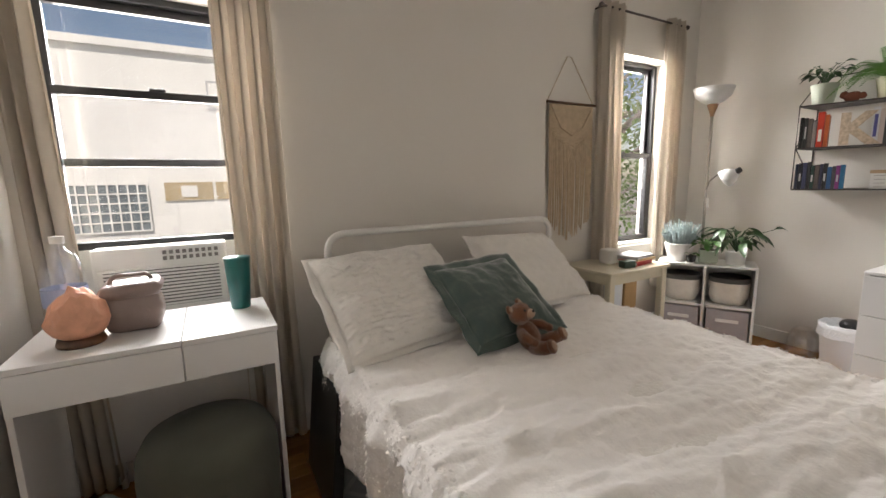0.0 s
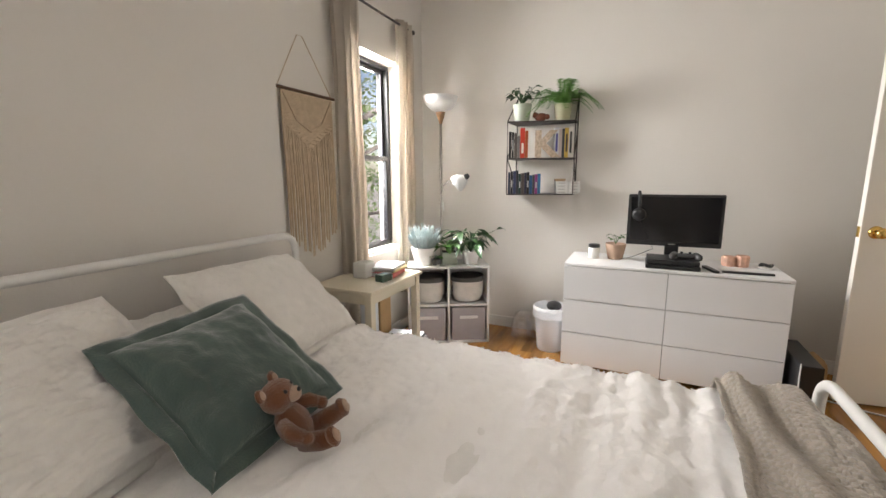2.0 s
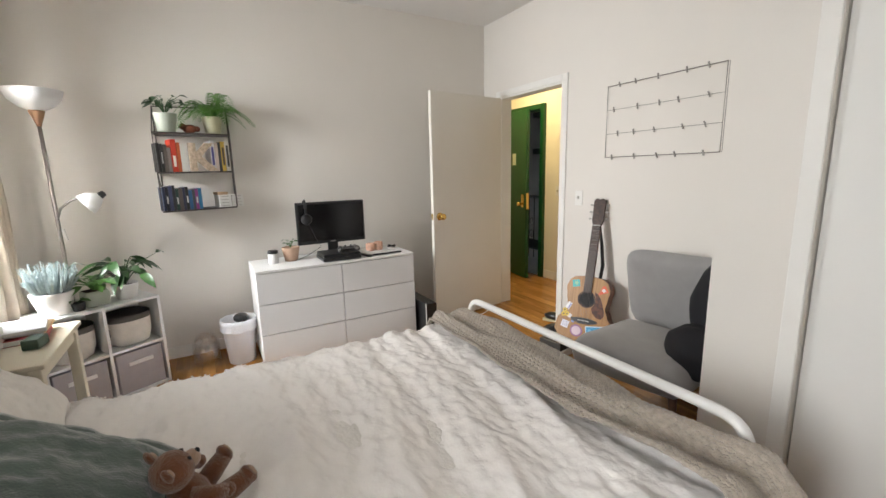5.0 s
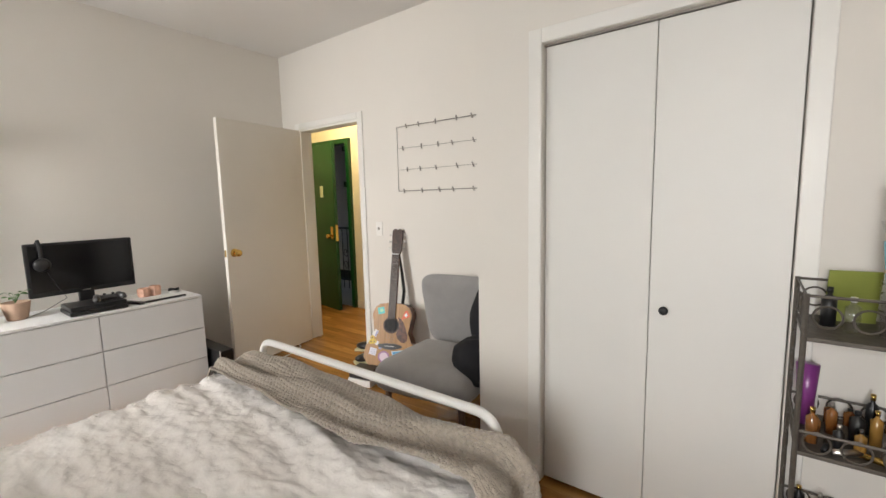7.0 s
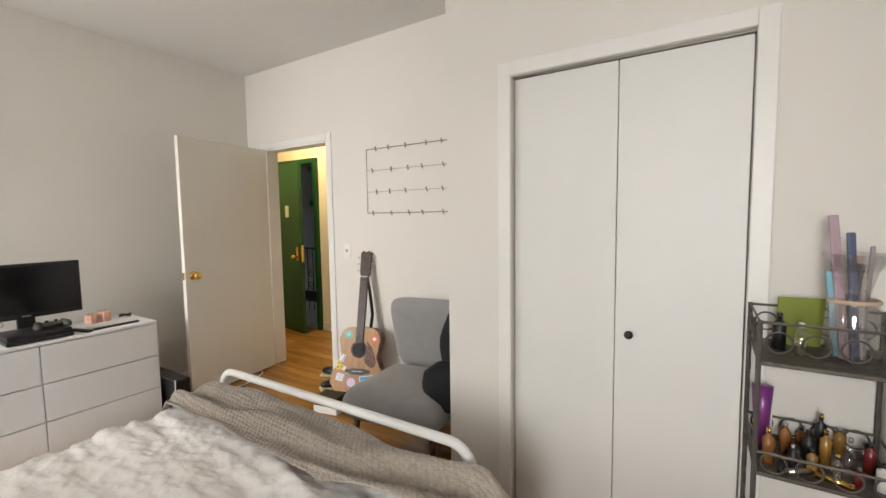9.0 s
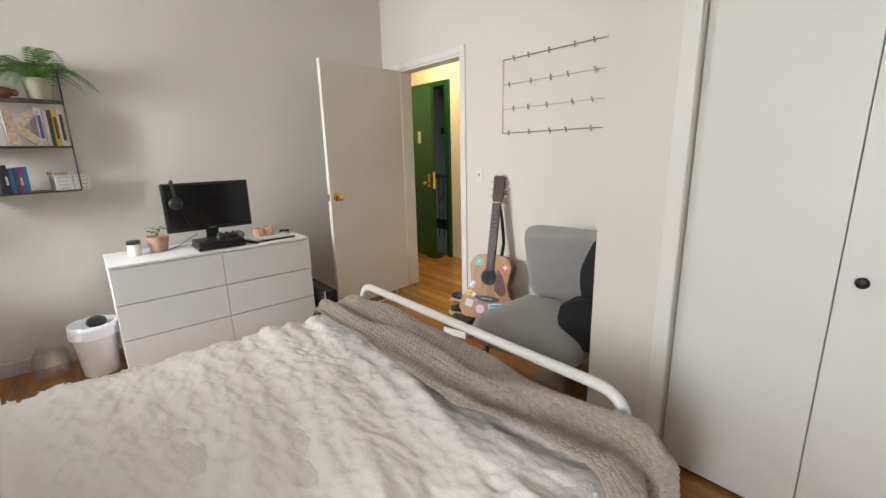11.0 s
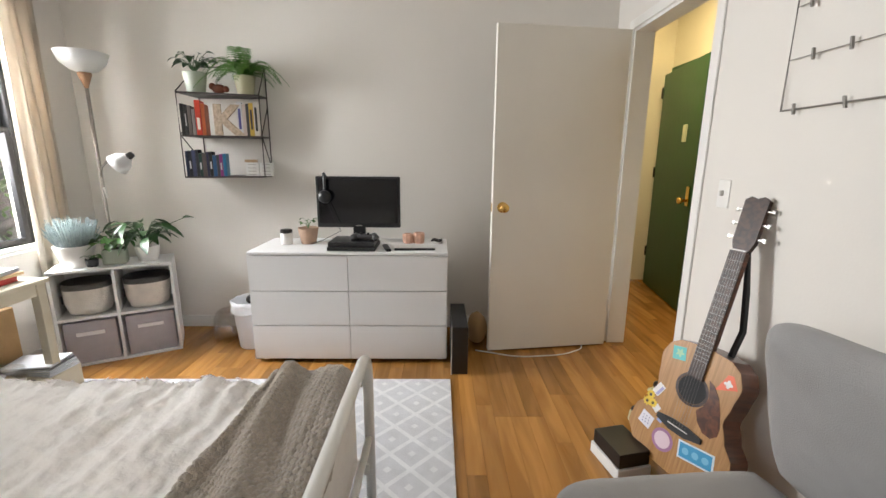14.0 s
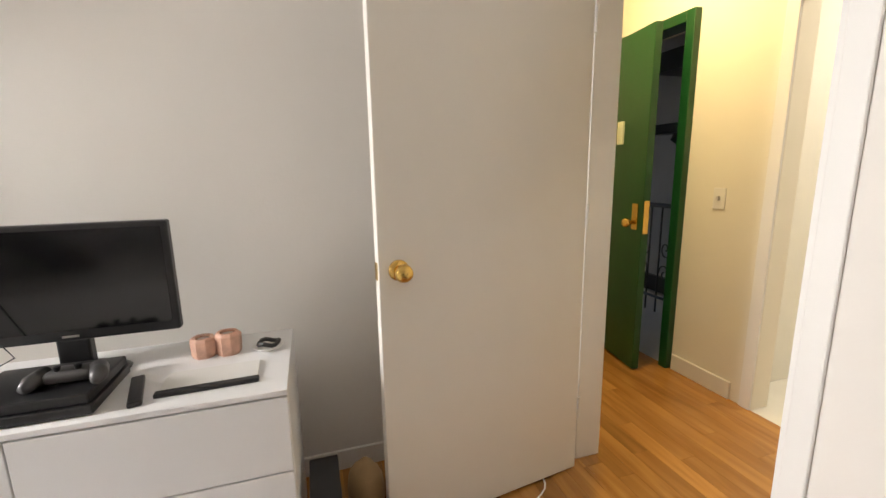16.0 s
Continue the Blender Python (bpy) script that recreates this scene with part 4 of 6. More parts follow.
def leaf_mesh(name, length, width, droop, mat, n=6):
    bm = bmesh.new()
    rows = []
    for i in range(n + 1):
        t = i / n
        w = width * math.sin(math.pi * min(1, t * 0.93 + 0.05)) ** 0.8 / 2
        z = -droop * t * t * length
        y = t * length
        rows.append([bm.verts.new((-w, y, z + w * 0.35)), bm.verts.new((0, y, z)), bm.verts.new((w, y, z + w * 0.35))])
    for a, c in zip(rows, rows[1:]):
        bm.faces.new((a[0], a[1], c[1], c[0]))
        bm.faces.new((a[1], a[2], c[2], c[1]))
    me = bpy.data.meshes.new(name)
    bm.to_mesh(me)
    bm.free()
    me.materials.append(mat)
    for p in me.polygons:
        p.use_smooth = True
    return me


def leafy(parent, count, base, spread, rise, leaf, mat, seed, stem=0.0022, aim=None, reach=(0.6, 1.0)):
    """Arching stems from base, each ending in a leaf of its own."""
    rnd = random.Random(seed)
    for i in range(count):
        a = i * 2.39996 + rnd.uniform(-0.4, 0.4)
        if aim and rnd.random() < 0.45:
            a = aim + rnd.uniform(-0.5, 0.5)
        k = rnd.uniform(*reach)
        d = Vector((math.cos(a), math.sin(a), 0))
        p0 = Vector((0, 0, base))
        p2 = p0 + d * spread * k + Vector((0, 0, rise * rnd.uniform(0.45, 1.0)))
        p1 = p0.lerp(p2, 0.5) + Vector((0, 0, rise * 0.22))
        part("stem", tube([p0, p1, p2], [stem * 1.3, stem, stem * 0.7], seg=5), mat, parent)
        ob = new("leaf", leaf)
        ob.parent = parent
        ob.matrix_basis = Matrix.Translation(p2) @ Matrix.Rotation(a - math.pi / 2 + rnd.uniform(-0.5, 0.5), 4, "Z") @ Matrix.Rotation(rnd.uniform(-0.3, 0.5), 4, "X") @ Matrix.Rotation(rnd.uniform(-0.5, 0.5), 4, "Y") @ Matrix.Scale(rnd.uniform(0.7, 1.15), 4)


def fern(parent, base, count, length, seed, mat):
    rnd = random.Random(seed)
    for i in range(count):
        a = i * 2.39996 + rnd.uniform(-0.3, 0.3)
        L = length * rnd.uniform(0.65, 1.1)
        d = Vector((math.cos(a), math.sin(a), 0))
        side = Vector((-d.y, d.x, 0))
        up = rnd.uniform(0.5, 1.5)
        bm = bmesh.new()

        def at(t):
            return Vector((0, 0, base)) + d * (L * t) + Vector((0, 0, L * (up * t * 1.3 - (up * 0.9 + 0.55) * t * t)))
        tube([at(0), at(0.3), at(0.6), at(0.85), at(1)], [0.002, 0.0018, 0.0014, 0.001, 0.0006], bm, 5)
        for j in range(2, 26):
            t = j / 26
            w = L * 0.18 * math.sin(math.pi * (0.12 + 0.85 * t)) ** 0.7
            p, q = at(t), at(min(1, t + 0.028))
            tan = (q - p)
            for s in (-1, 1):
                tip = p + side * (s * w) + tan * 0.9 - Vector((0, 0, 0.12 * w))
                f = [bm.verts.new(p), bm.verts.new(p + tan * 0.5 + side * (s * w * 0.5) + Vector((0, 0, 0.002))), bm.verts.new(tip), bm.verts.new(p - tan * 0.35 + side * (s * w * 0.55))]
                bm.faces.new(f)
        part("frond", bm, mat, parent)


dark_leaf = leaf_mesh("leaf", 0.13, 0.052, 0.55, M["leaf_dark"])
mid_leaf = leaf_mesh("leaf", 0.075, 0.05, 0.4, M["leaf_mid"])
tiny_leaf = leaf_mesh("leaf", 0.035, 0.022, 0.3, M["leaf_mid"])

# ---- plant on the dresser ----
sp = thing("potted_plant", pose(3.73, 1.13, ZT), "small seedling in a pink terracotta pot", "plant")
pot(sp, 0.048, 0.066, 0.105, M["pot_terra"])
leafy(sp, 9, 0.10, 0.045, 0.07, tiny_leaf, M["leaf_mid"], 4, 0.0012)

# ---- cube shelf ----
cs = thing("cube_shelf", Matrix(((0.48, 0.877, 0, 3.345), (-0.877, 0.48, 0, 2.54), (0, 0, 1, 0), (0, 0, 0, 1))), "white four-cube shelf standing across the corner", "shelf unit")
CW, CH, CD = 0.62, 0.605, 0.29
t = 0.016


def cubebox(name, *a):
    return part(name, box(*a, 0.0012), M["white_lam"], cs)


cubebox("top", 0, CW, 0, CD, CH - t, CH)
cubebox("bottom", 0, CW, 0, CD, 0, t)
cubebox("side_panel", 0, t, 0, CD, t, CH - t)
cubebox("side_panel", CW - t, CW, 0, CD, t, CH - t)
cubebox("upright", CW / 2 - t / 2, CW / 2 + t / 2, 0, CD, t, CH - t)
cubebox("middle_shelf", t, CW / 2 - t / 2, 0, CD, CH / 2 - t / 2, CH / 2 + t / 2)
cubebox("middle_shelf", CW / 2 + t / 2, CW - t, 0, CD, CH / 2 - t / 2, CH / 2 + t / 2)
cubebox("back_panel", t, CW - t, CD - 0.005, CD, t, CH - t)
CM = cs.matrix_basis.copy()


def at_cube(x, y, z, rz=0):
    return CM @ pose(CW - x, y, z, 0, 0, rz)


for i in range(2):
    x = t + 0.14 + i * (CW / 2 - t / 2) + (0.004 if i else 0)
    rb = thing("rope_basket", at_cube(x, 0.135, CH / 2 + t / 2), "soft cream rope basket with a charcoal rim", "basket", "shelf baskets")
    b = lathe([(0, 0), (0.085, 0), (0.105, 0.012), (0.122, 0.07), (0.126, 0.165)], seg=28)
    b2 = lathe([(0.126, 0.165), (0.127, 0.20), (0.120, 0.20), (0.116, 0.10), (0, 0.05)], seg=28)
    for bb in (b, b2):
        for v in bb.verts:
            k = max(abs(v.co.x), abs(v.co.y)) / (math.hypot(v.co.x, v.co.y) + 1e-6)
            s = 1 + 0.30 * (1 - k)
            v.co.x, v.co.y = v.co.x * s * 1.02, v.co.y * s * 0.98
    part("body", b, M["rope"], rb, smooth=True)
    part("rim", b2, M["basket_dark"], rb, "charcoal rim", smooth=True)
    part("tag", box(-0.124, -0.120, -0.07, -0.05, 0.08, 0.13), M["basket_dark"], rb)
    fb = thing("fabric_bin", at_cube(x, 0.012, t), "grey fabric storage bin with a pale handle", "storage bin", "fabric bins")
    part("body", box(-0.130, 0.130, 0, 0.26, 0.0, 0.262, 0.006), M["lilac_bin"], fb)
    part("handle", box(-0.07, 0.07, -0.008, -0.001, 0.175, 0.20, 0.003), M["white_lam"], fb, "pale webbing handle")

pl = thing("potted_plant", at_cube(0.49, 0.12, CH), "silvery lavender in a round white pot", "plant")
pot(pl, 0.070, 0.102, 0.135, M["pot_white"])
rnd = random.Random(8)
bm = bmesh.new()
for i in range(150):
    a, r = rnd.uniform(0, 6.283), 0.08 * math.sqrt(rnd.random())
    h = rnd.uniform(0.09, 0.205) * (1.1 - 4 * r)
    p = Vector((r * math.cos(a), r * math.sin(a), 0.125))
    q = p + Vector((p.x * 0.7, p.y * 0.7, h))
    tube([p, p.lerp(q, 0.5), q], [0.0015, 0.004, 0.0015], bm, 4)
    for k in range(9):
        c = p.lerp(q, 0.3 + 0.08 * k)
        b2 = rnd.uniform(0, 6.283)
        e = c + Vector((math.cos(b2) * 0.016, math.sin(b2) * 0.016, 0.010))
        w = Vector((-math.sin(b2), math.cos(b2), 0)) * 0.0035
        f = [bm.verts.new(c), bm.verts.new(c.lerp(e, 0.5) + w), bm.verts.new(e), bm.verts.new(c.lerp(e, 0.5) - w)]
        bm.faces.new(f)
part("foliage", bm, M["leaf_silver"], pl, "silver-blue needled stems")
pm = thing("potted_plant", at_cube(0.30, 0.12, CH), "trailing green plant in a square sage pot", "plant")
part("pot", box(-0.062, 0.062, -0.055, 0.055, 0, 0.095, 0.012, seg=3), M["pot_sage"], pm)
part("soil", box(-0.052, 0.052, -0.046, 0.046, 0.09, 0.0965), M["soil"], pm)
leafy(pm, 26, 0.09, 0.085, 0.10, mid_leaf, M["leaf_mid"], 12)
pd = thing("potted_plant", at_cube(0.13, 0.13, CH), "broad dark-leaved plant in a white pot", "plant")
pot(pd, 0.056, 0.070, 0.098, M["pot_white"])
leafy(pd, 30, 0.09, 0.13, 0.17, dark_leaf, M["leaf_dark"], 21, 0.0026, reach=(0.25, 0.85))
leafy(pd, 3, 0.09, 0.24, 0.19, dark_leaf, M["leaf_dark"], 5, 0.0026)
pi = thing("potted_plant", at_cube(0.405, 0.05, CH), "tiny succulent in a dark cup", "plant")
pot(pi, 0.028, 0.034, 0.05, M["plastic_black"])
leafy(pi, 8, 0.045, 0.03, 0.03, tiny_leaf, M["leaf_dark"], 3, 0.0012)
sd = solid("plant_saucer", lathe([(0, 0), (0.034, 0), (0.04, 0.008), (0.036, 0.008), (0, 0.004)]), M["pot_white"], "small white saucer on the cube shelf", "saucer", at_cube(0.405, 0.045, CH), True)
sd.location.z -= 0.0
pi.location.z += 0.005

# ---- floor lamp ----
fl = thing("floor_lamp", pose(3.775, 2.462, 0), "nickel torchiere lamp with a reading arm, unlit", "floor lamp")
part("base", lathe([(0, 0), (0.125, 0), (0.13, 0.008), (0.12, 0.022), (0.02, 0.035), (0, 0.035)]), M["nickel"], fl, smooth=True)
part("pole", tube([(0, 0, 0.03), (0, 0, 1.72)], 0.0105, seg=12), M["nickel"], fl, smooth=True)
part("socket_cup", lathe([(0.011, 1.68), (0.016, 1.70), (0.037, 1.76), (0.037, 1.77), (0, 1.77)], seg=20), flat("copper_cup", (0.35, 0.2, 0.11), 0.4), fl, "copper-toned cup", smooth=True)
part("shade", lathe([(0.03, 1.768), (0.075, 1.788), (0.118, 1.828), (0.137, 1.885), (0.134, 1.886), (0.114, 1.832), (0.072, 1.794), (0, 1.778)], seg=32), M["frosted"], fl, "frosted white bowl shade", smooth=True)
arm = part("reading_arm", tube([(0, 0, 1.13), (-0.02, -0.03, 1.20), (-0.035, -0.09, 1.245), (-0.045, -0.16, 1.268), (-0.05, -0.225, 1.27)], 0.007, seg=8), M["nickel"], fl, smooth=True)
part("reading_shade", lathe([(0.014, 0), (0.03, -0.01), (0.058, -0.05), (0.068, -0.095), (0.065, -0.095), (0.054, -0.052), (0.0, -0.012)], seg=24, m=pose(-0.05, -0.235, 1.268, 55, 8, 0) @ pose(0, 0, 0.0)), M["frosted"], arm, "frosted white reading shade", smooth=True)
part("reading_socket", lathe([(0, 0.03), (0.018, 0.026), (0.022, 0.0), (0.02, -0.012), (0, -0.012)], seg=16, m=pose(-0.05, -0.235, 1.268, 55, 8, 0)), M["plastic_black"], arm, "black socket", smooth=True)
part("switch", tube([(-0.012, -0.02, 1.07), (-0.02, -0.035, 1.00)], [0.009, 0.006], seg=8), M["bedmetal"], fl)

# ---- side table ----
tb = thing("side_table", pose(2.52, 2.295, 0), "cream painted wooden side table by the bed", "side table")
TW, TD, TH = 0.60, 0.43, 0.65
part("tabletop", box(0, TW, 0, TD, TH - 0.022, TH, 0.005), M["cream_table"], tb)
for x in (0.015, TW - 0.06):
    for y in (0.015, TD - 0.06):
        part("leg", box(x, x + 0.045, y, y + 0.045, 0, TH - 0.022, 0.004), M["cream_table"], tb)
for a in ((0.06, TW - 0.06, 0.025, 0.043), (0.06, TW - 0.06, TD - 0.043, TD - 0.025)):
    part("apron", box(*a, TH - 0.085, TH - 0.022, 0.002), M["cream_table"], tb)
for a in ((0.025, 0.043, 0.06, TD - 0.06), (TW - 0.043, TW - 0.025, 0.06, TD - 0.06)):
    part("apron", box(*a, TH - 0.085, TH - 0.022, 0.002), M["cream_table"], tb)


def book(m, w, d, t, colour, label, name="book"):
    b = thing(name, m, label, "book", "books")
    part("cover", box(0, w, 0, d, 0, t, 0.0015), flat("cover_%d_%d_%d" % tuple(int(c * 99) for c in colour), colour, 0.5), b)
    part("page_block", box(-0.001, w - 0.006, 0.003, d + 0.001, 0.003, t - 0.003), M["paper"], b)
    return b


book(pose(2.85, 2.36, TH, 0, 0, 8), 0.20, 0.16, 0.028, (0.45, 0.03, 0.03), "red hardback book lying on the side table")
book(pose(2.87, 2.37, TH + 0.0285, 0, 0, 3), 0.21, 0.17, 0.014, (0.62, 0.45, 0.25), "thin tan book on a stack")
book(pose(2.86, 2.36, TH + 0.043, 0, 0, 12), 0.23, 0.17, 0.018, (0.70, 0.70, 0.74), "pale grey magazine stack on the side table")
gb = solid("small_box", box(0, 0.09, 0, 0.06, 0, 0.045, 0.004), flat("dark_green_box", (0.05, 0.09, 0.065)), "small dark green box on the side table", "box", pose(2.73, 2.36, TH, 0, 0, -10))
bxb = solid("tissue_box", box(0, 0.11, 0, 0.10, 0, 0.10, 0.012), M["paper"], "small white tissue box on the side table", "tissue box", pose(2.76, 2.50, TH))
sj = solid("storage_tub", box(0, 0.34, 0, 0.22, 0, 0.22, 0.02), M["clear"], "clear plastic storage tub under the side table", "storage tub", pose(2.68, 2.40, 0.0))
for i in range(5):
    book(pose(3.02 + i * 0.004, 2.30, 0.13 + i * 0.012, 0, 0, -6 + i * 4), 0.17, 0.24, 0.010, ((0.72, 0.74, 0.8), (0.2, 0.2, 0.22))[i == 3], "thin magazine piled under the side table", "magazine")
solid("magazine_crate", box(3.0, 3.2, 2.29, 2.55, 0.0, 0.13, 0.004), M["cream_table"], "low cream crate under the side table", "crate")
solid("kraft_bag", box(0, 0.14, 0, 0.05, 0, 0.46, 0.008), M["cardboard"], "brown paper bag standing behind the side table", "paper bag", pose(3.06, 2.60, 0))
solid("shelf_basket", box(0, 0.12, 0, 0.10, 0, 0.52, 0.01), M["bin"], "pale blue container behind the side table", "container", pose(2.92, 2.60, 0))

# ---- wall shelf with books ----
SX0, SX1, SY0, SY1 = 3.79, XE, 1.445, 1.925
ws = thing("wall_shelf", pose(0, 0, 0), "black wire wall shelf with three boards", "wall shelf")
# the boards' front edge runs askew: deep at one end, shallow at the other
SKEW = pose(3.90, 1.455, 0, 0, 0, 16) @ pose(-SX0, -SY0, 0)
FRONT = {y: SKEW @ Vector((SX0, y, 0)) for y in (SY0, SY1)}
BACK = SX1 - 0.006


def shelf_board(z):
    b = bmesh.new()
    p, q = FRONT[SY0], FRONT[SY1]
    plan = [(p.x, p.y), (BACK, p.y), (BACK, q.y), (q.x, q.y)]
    lo_ = [b.verts.new((x, y, z - 0.010)) for x, y in plan]
    hi = [b.verts.new((x, y, z)) for x, y in plan]
    b.faces.new(lo_[::-1])
    b.faces.new(hi)
    for i in range(4):
        b.faces.new((lo_[i], lo_[(i + 1) % 4], hi[(i + 1) % 4], hi[i]))
    bmesh.ops.recalc_face_normals(b, faces=b.faces)
    return b


for z in (1.143, 1.405, 1.668):
    part("board", shelf_board(z), M["wire"], ws)
for f_ in FRONT.values():
    x, y = f_.x + 0.004, f_.y
    part("bracket", tube([(BACK, y, 1.86), (x, y, 1.668), (x, y, 1.405), (BACK, y, 1.60)], 0.004, seg=6), M["wire"], ws)
    part("bracket", tube([(BACK, y, 1.20), (x, y, 1.405), (x, y, 1.143)], 0.004, seg=6), M["wire"], ws)
    part("bracket", tube([(BACK, y, 1.14), (BACK, y, 1.86)], 0.004, seg=6), M["wire"], ws)
part("top_wire", tube([(BACK, FRONT[SY0].y, 1.86), (BACK, FRONT[SY1].y, 1.86)], 0.004, seg=6), M["wire"], ws)


def spine(y, z, w, d, h, colour, band=None, lean=0.0):
    b = thing("book", SKEW @ pose(SX0 + 0.006, y, z, lean, 0, 0), "paperback book standing on the wall shelf", "book", "shelf books")
    d *= 0.8
    part("cover", box(0, d, 0, -w, 0, h, 0.001), flat("spine_%d_%d_%d" % tuple(int(c * 99) for c in colour), colour, 0.5), b)
    part("page_block", box(0.004, d + 0.001, -0.002, -w + 0.002, 0.002, h + 0.0005), M["paper"], b)
    if band:
        part("spine_title", box(-0.0008, 0.0, -w * 0.25, -w * 0.75, h * band[3], h * band[4]), flat("title_%d_%d_%d" % tuple(int(c * 99) for c in band[:3]), band[:3], 0.6), b)


y = SY1 - 0.012
for w, d, h, c, bd_, ln in ((0.018, 0.14, 0.19, (0.02, 0.02, 0.02), None, 0), (0.016, 0.14, 0.185, (0.03, 0.03, 0.03), (0.4, 0.4, 0.4, 0.3, 0.7), 0), (0.020, 0.14, 0.18, (0.12, 0.10, 0.09), None, 0), (0.018, 0.14, 0.16, (0.22, 0.2, 0.19), None, 0),
                            (0.032, 0.15, 0.215, (0.55, 0.045, 0.02), (0.75, 0.7, 0.62, 0.16, 0.5), 0), (0.020, 0.15, 0.195, (0.45, 0.10, 0.03), None, 0)):
    spine(y, 1.405, w, d, h, c, bd_, ln)
    y -= w + 0.003
# letter ornament
lk = thing("letter_ornament", SKEW @ pose(SX0 + 0.012, 1.732, 1.405), "speckled wooden letter K standing among the books", "ornament")
cu = bpy.data.curves.new("letter", "FONT")
cu.body, cu.size, cu.extrude, cu.bevel_depth = "K", 0.255, 0.010, 0.002
cu.offset = 0.008
lt = new("letter", cu)
dg = bpy.context.evaluated_depsgraph_get()
me = bpy.data.meshes.new_from_object(lt.evaluated_get(dg))
bpy.data.objects.remove(lt)
me.materials.clear()
me.materials.append(material("speckled_wood_letter", (0.55, 0.44, 0.33), 0.7, vary=0.3, scale=60, bump=0.2))
lo = new("letter", me)
lo.parent = lk
lo.matrix_basis = pose(0, 0.0, 0.012, 90, 0, -90)
y = 1.585
for w, d, h, c, bd_ in ((0.030, 0.14, 0.215, (0.66, 0.66, 0.68), (0.1, 0.1, 0.3, 0.2, 0.8)), (0.020, 0.14, 0.20, (0.60, 0.5, 0.46), None), (0.016, 0.14, 0.205, (0.06, 0.06, 0.06), None),
                        (0.026, 0.14, 0.21, (0.62, 0.42, 0.08), (0.08, 0.06, 0.05, 0.2, 0.8)), (0.028, 0.14, 0.215, (0.7, 0.66, 0.6), (0.05, 0.05, 0.05, 0.15, 0.85))):
    spine(y, 1.405, w, d, h, c, bd_)
    y -= w + 0.002
y = SY1 - 0.012
for i in range(12):
    c = ((0.03, 0.04, 0.08), (0.02, 0.02, 0.03), (0.05, 0.06, 0.12), (0.03, 0.03, 0.035), (0.02, 0.05, 0.04), (0.10, 0.08, 0.07), (0.03, 0.03, 0.06), (0.02, 0.02, 0.02), (0.03, 0.10, 0.22), (0.06, 0.06, 0.07), (0.25, 0.05, 0.20), (0.03, 0.16, 0.30))[i]
    w = 0.015 + 0.006 * ((i * 7) % 3) / 2
    spine(y, 1.143, w, 0.13, 0.16 + 0.02 * ((i * 5) % 4) / 3 - 0.003 * i, c, (0.5, 0.5, 0.5, 0.3, 0.6) if i % 3 == 1 else None)
    y -= w + 0.002
for s in range(2):
    for i in range(4):
        b = thing("book", SKEW @ pose(SX0 + 0.008, 1.565 - s * 0.088 - 0.004, 1.143 + i * 0.0225), "white paperback lying in a stack of a boxed set", "book", "white book stack")
        part("cover", box(0, 0.11, 0, -0.082, 0, 0.021, 0.001), M["paper"], b)
        part("spine_title", box(-0.0008, 0, -0.015, -0.065, 0.008, 0.012), flat("title_grey", (0.45, 0.42, 0.4)), b)
solid("tan_book", box(0.015, 0.12, 0.01, 0.08, 1.2335, 1.253, 0.001), flat("tan_cover", (0.48, 0.33, 0.2)), "tan paperback lying on the white books", "book", SKEW @ pose(SX0, 1.485, 0))

ph = thing("potted_plant", pose(3.865, 1.835, 1.668), "leafy plant in a sage green pot on the wall shelf", "plant")
pot(ph, 0.052, 0.070, 0.125, M["pot_sage"])
leafy(ph, 22, 0.12, 0.10, 0.12, leaf_mesh("leaf", 0.06, 0.038, 0.5, M["leaf_dark"]), M["leaf_dark"], 31)
pf = thing("potted_plant", pose(3.945, 1.555, 1.668), "bushy fern in a cream pot on the wall shelf", "plant")
pot(pf, 0.050, 0.066, 0.12, flat("pale_olive_pot", (0.50, 0.48, 0.32)))
fern(pf, 0.115, 44, 0.29, 6, M["leaf_fern"])
bm = bmesh.new()
blob(bm, (0, 0, 0.03), (0.03, 0.045, 0.03))
blob(bm, (0, 0.04, 0.045), (0.022, 0.022, 0.022))
blob(bm, (0, -0.045, 0.03), (0.02, 0.02, 0.02))
solid("clay_figurine", bm, flat("red_clay", (0.2, 0.055, 0.025)), "small red-brown clay animal figurine", "figurine", pose(3.885, 1.70, 1.668), True)

# ---- bins ----
wb = thing("waste_bin", pose(3.72, 1.545, 0), "white plastic waste bin lined with a bag", "waste bin")
part("bin", lathe([(0, 0), (0.088, 0), (0.092, 0.01), (0.118, 0.315), (0.124, 0.322), (0.120, 0.326), (0.112, 0.31), (0.086, 0.02), (0, 0.02)], seg=32), M["bin"], wb, smooth=True)
b = lathe([(0.129, 0.255), (0.1255, 0.30), (0.127, 0.331), (0.113, 0.333), (0.106, 0.27), (0, 0.22)], seg=48)
for v in b.verts:
    v.co *= 1 + 0.025 * fbm(v.co.x * 25, v.co.y * 25, v.co.z * 25)
part("bag", b, M["bag"], wb, "crumpled translucent bin bag", smooth=True)
b = bmesh.new()
blob(b, (0.02, -0.02, 0.325), (0.065, 0.055, 0.035))
part("rubbish", b, M["plastic_black"], wb)
cb = thing("plastic_vase", pose(3.83, 1.775, 0), "clear plastic container standing on the floor", "container")
o = part("body", lathe([(0, 0), (0.085, 0), (0.095, 0.02), (0.09, 0.15), (0.06, 0.21), (0.056, 0.21), (0.086, 0.148), (0.09, 0.022), (0, 0.006)], seg=28), M["clear"], cb, smooth=True)

# ---- beside the dresser ----
bt = thing("folder_box", pose(3.30, 0.10, 0), "black folder box leaning beside the dresser", "box")
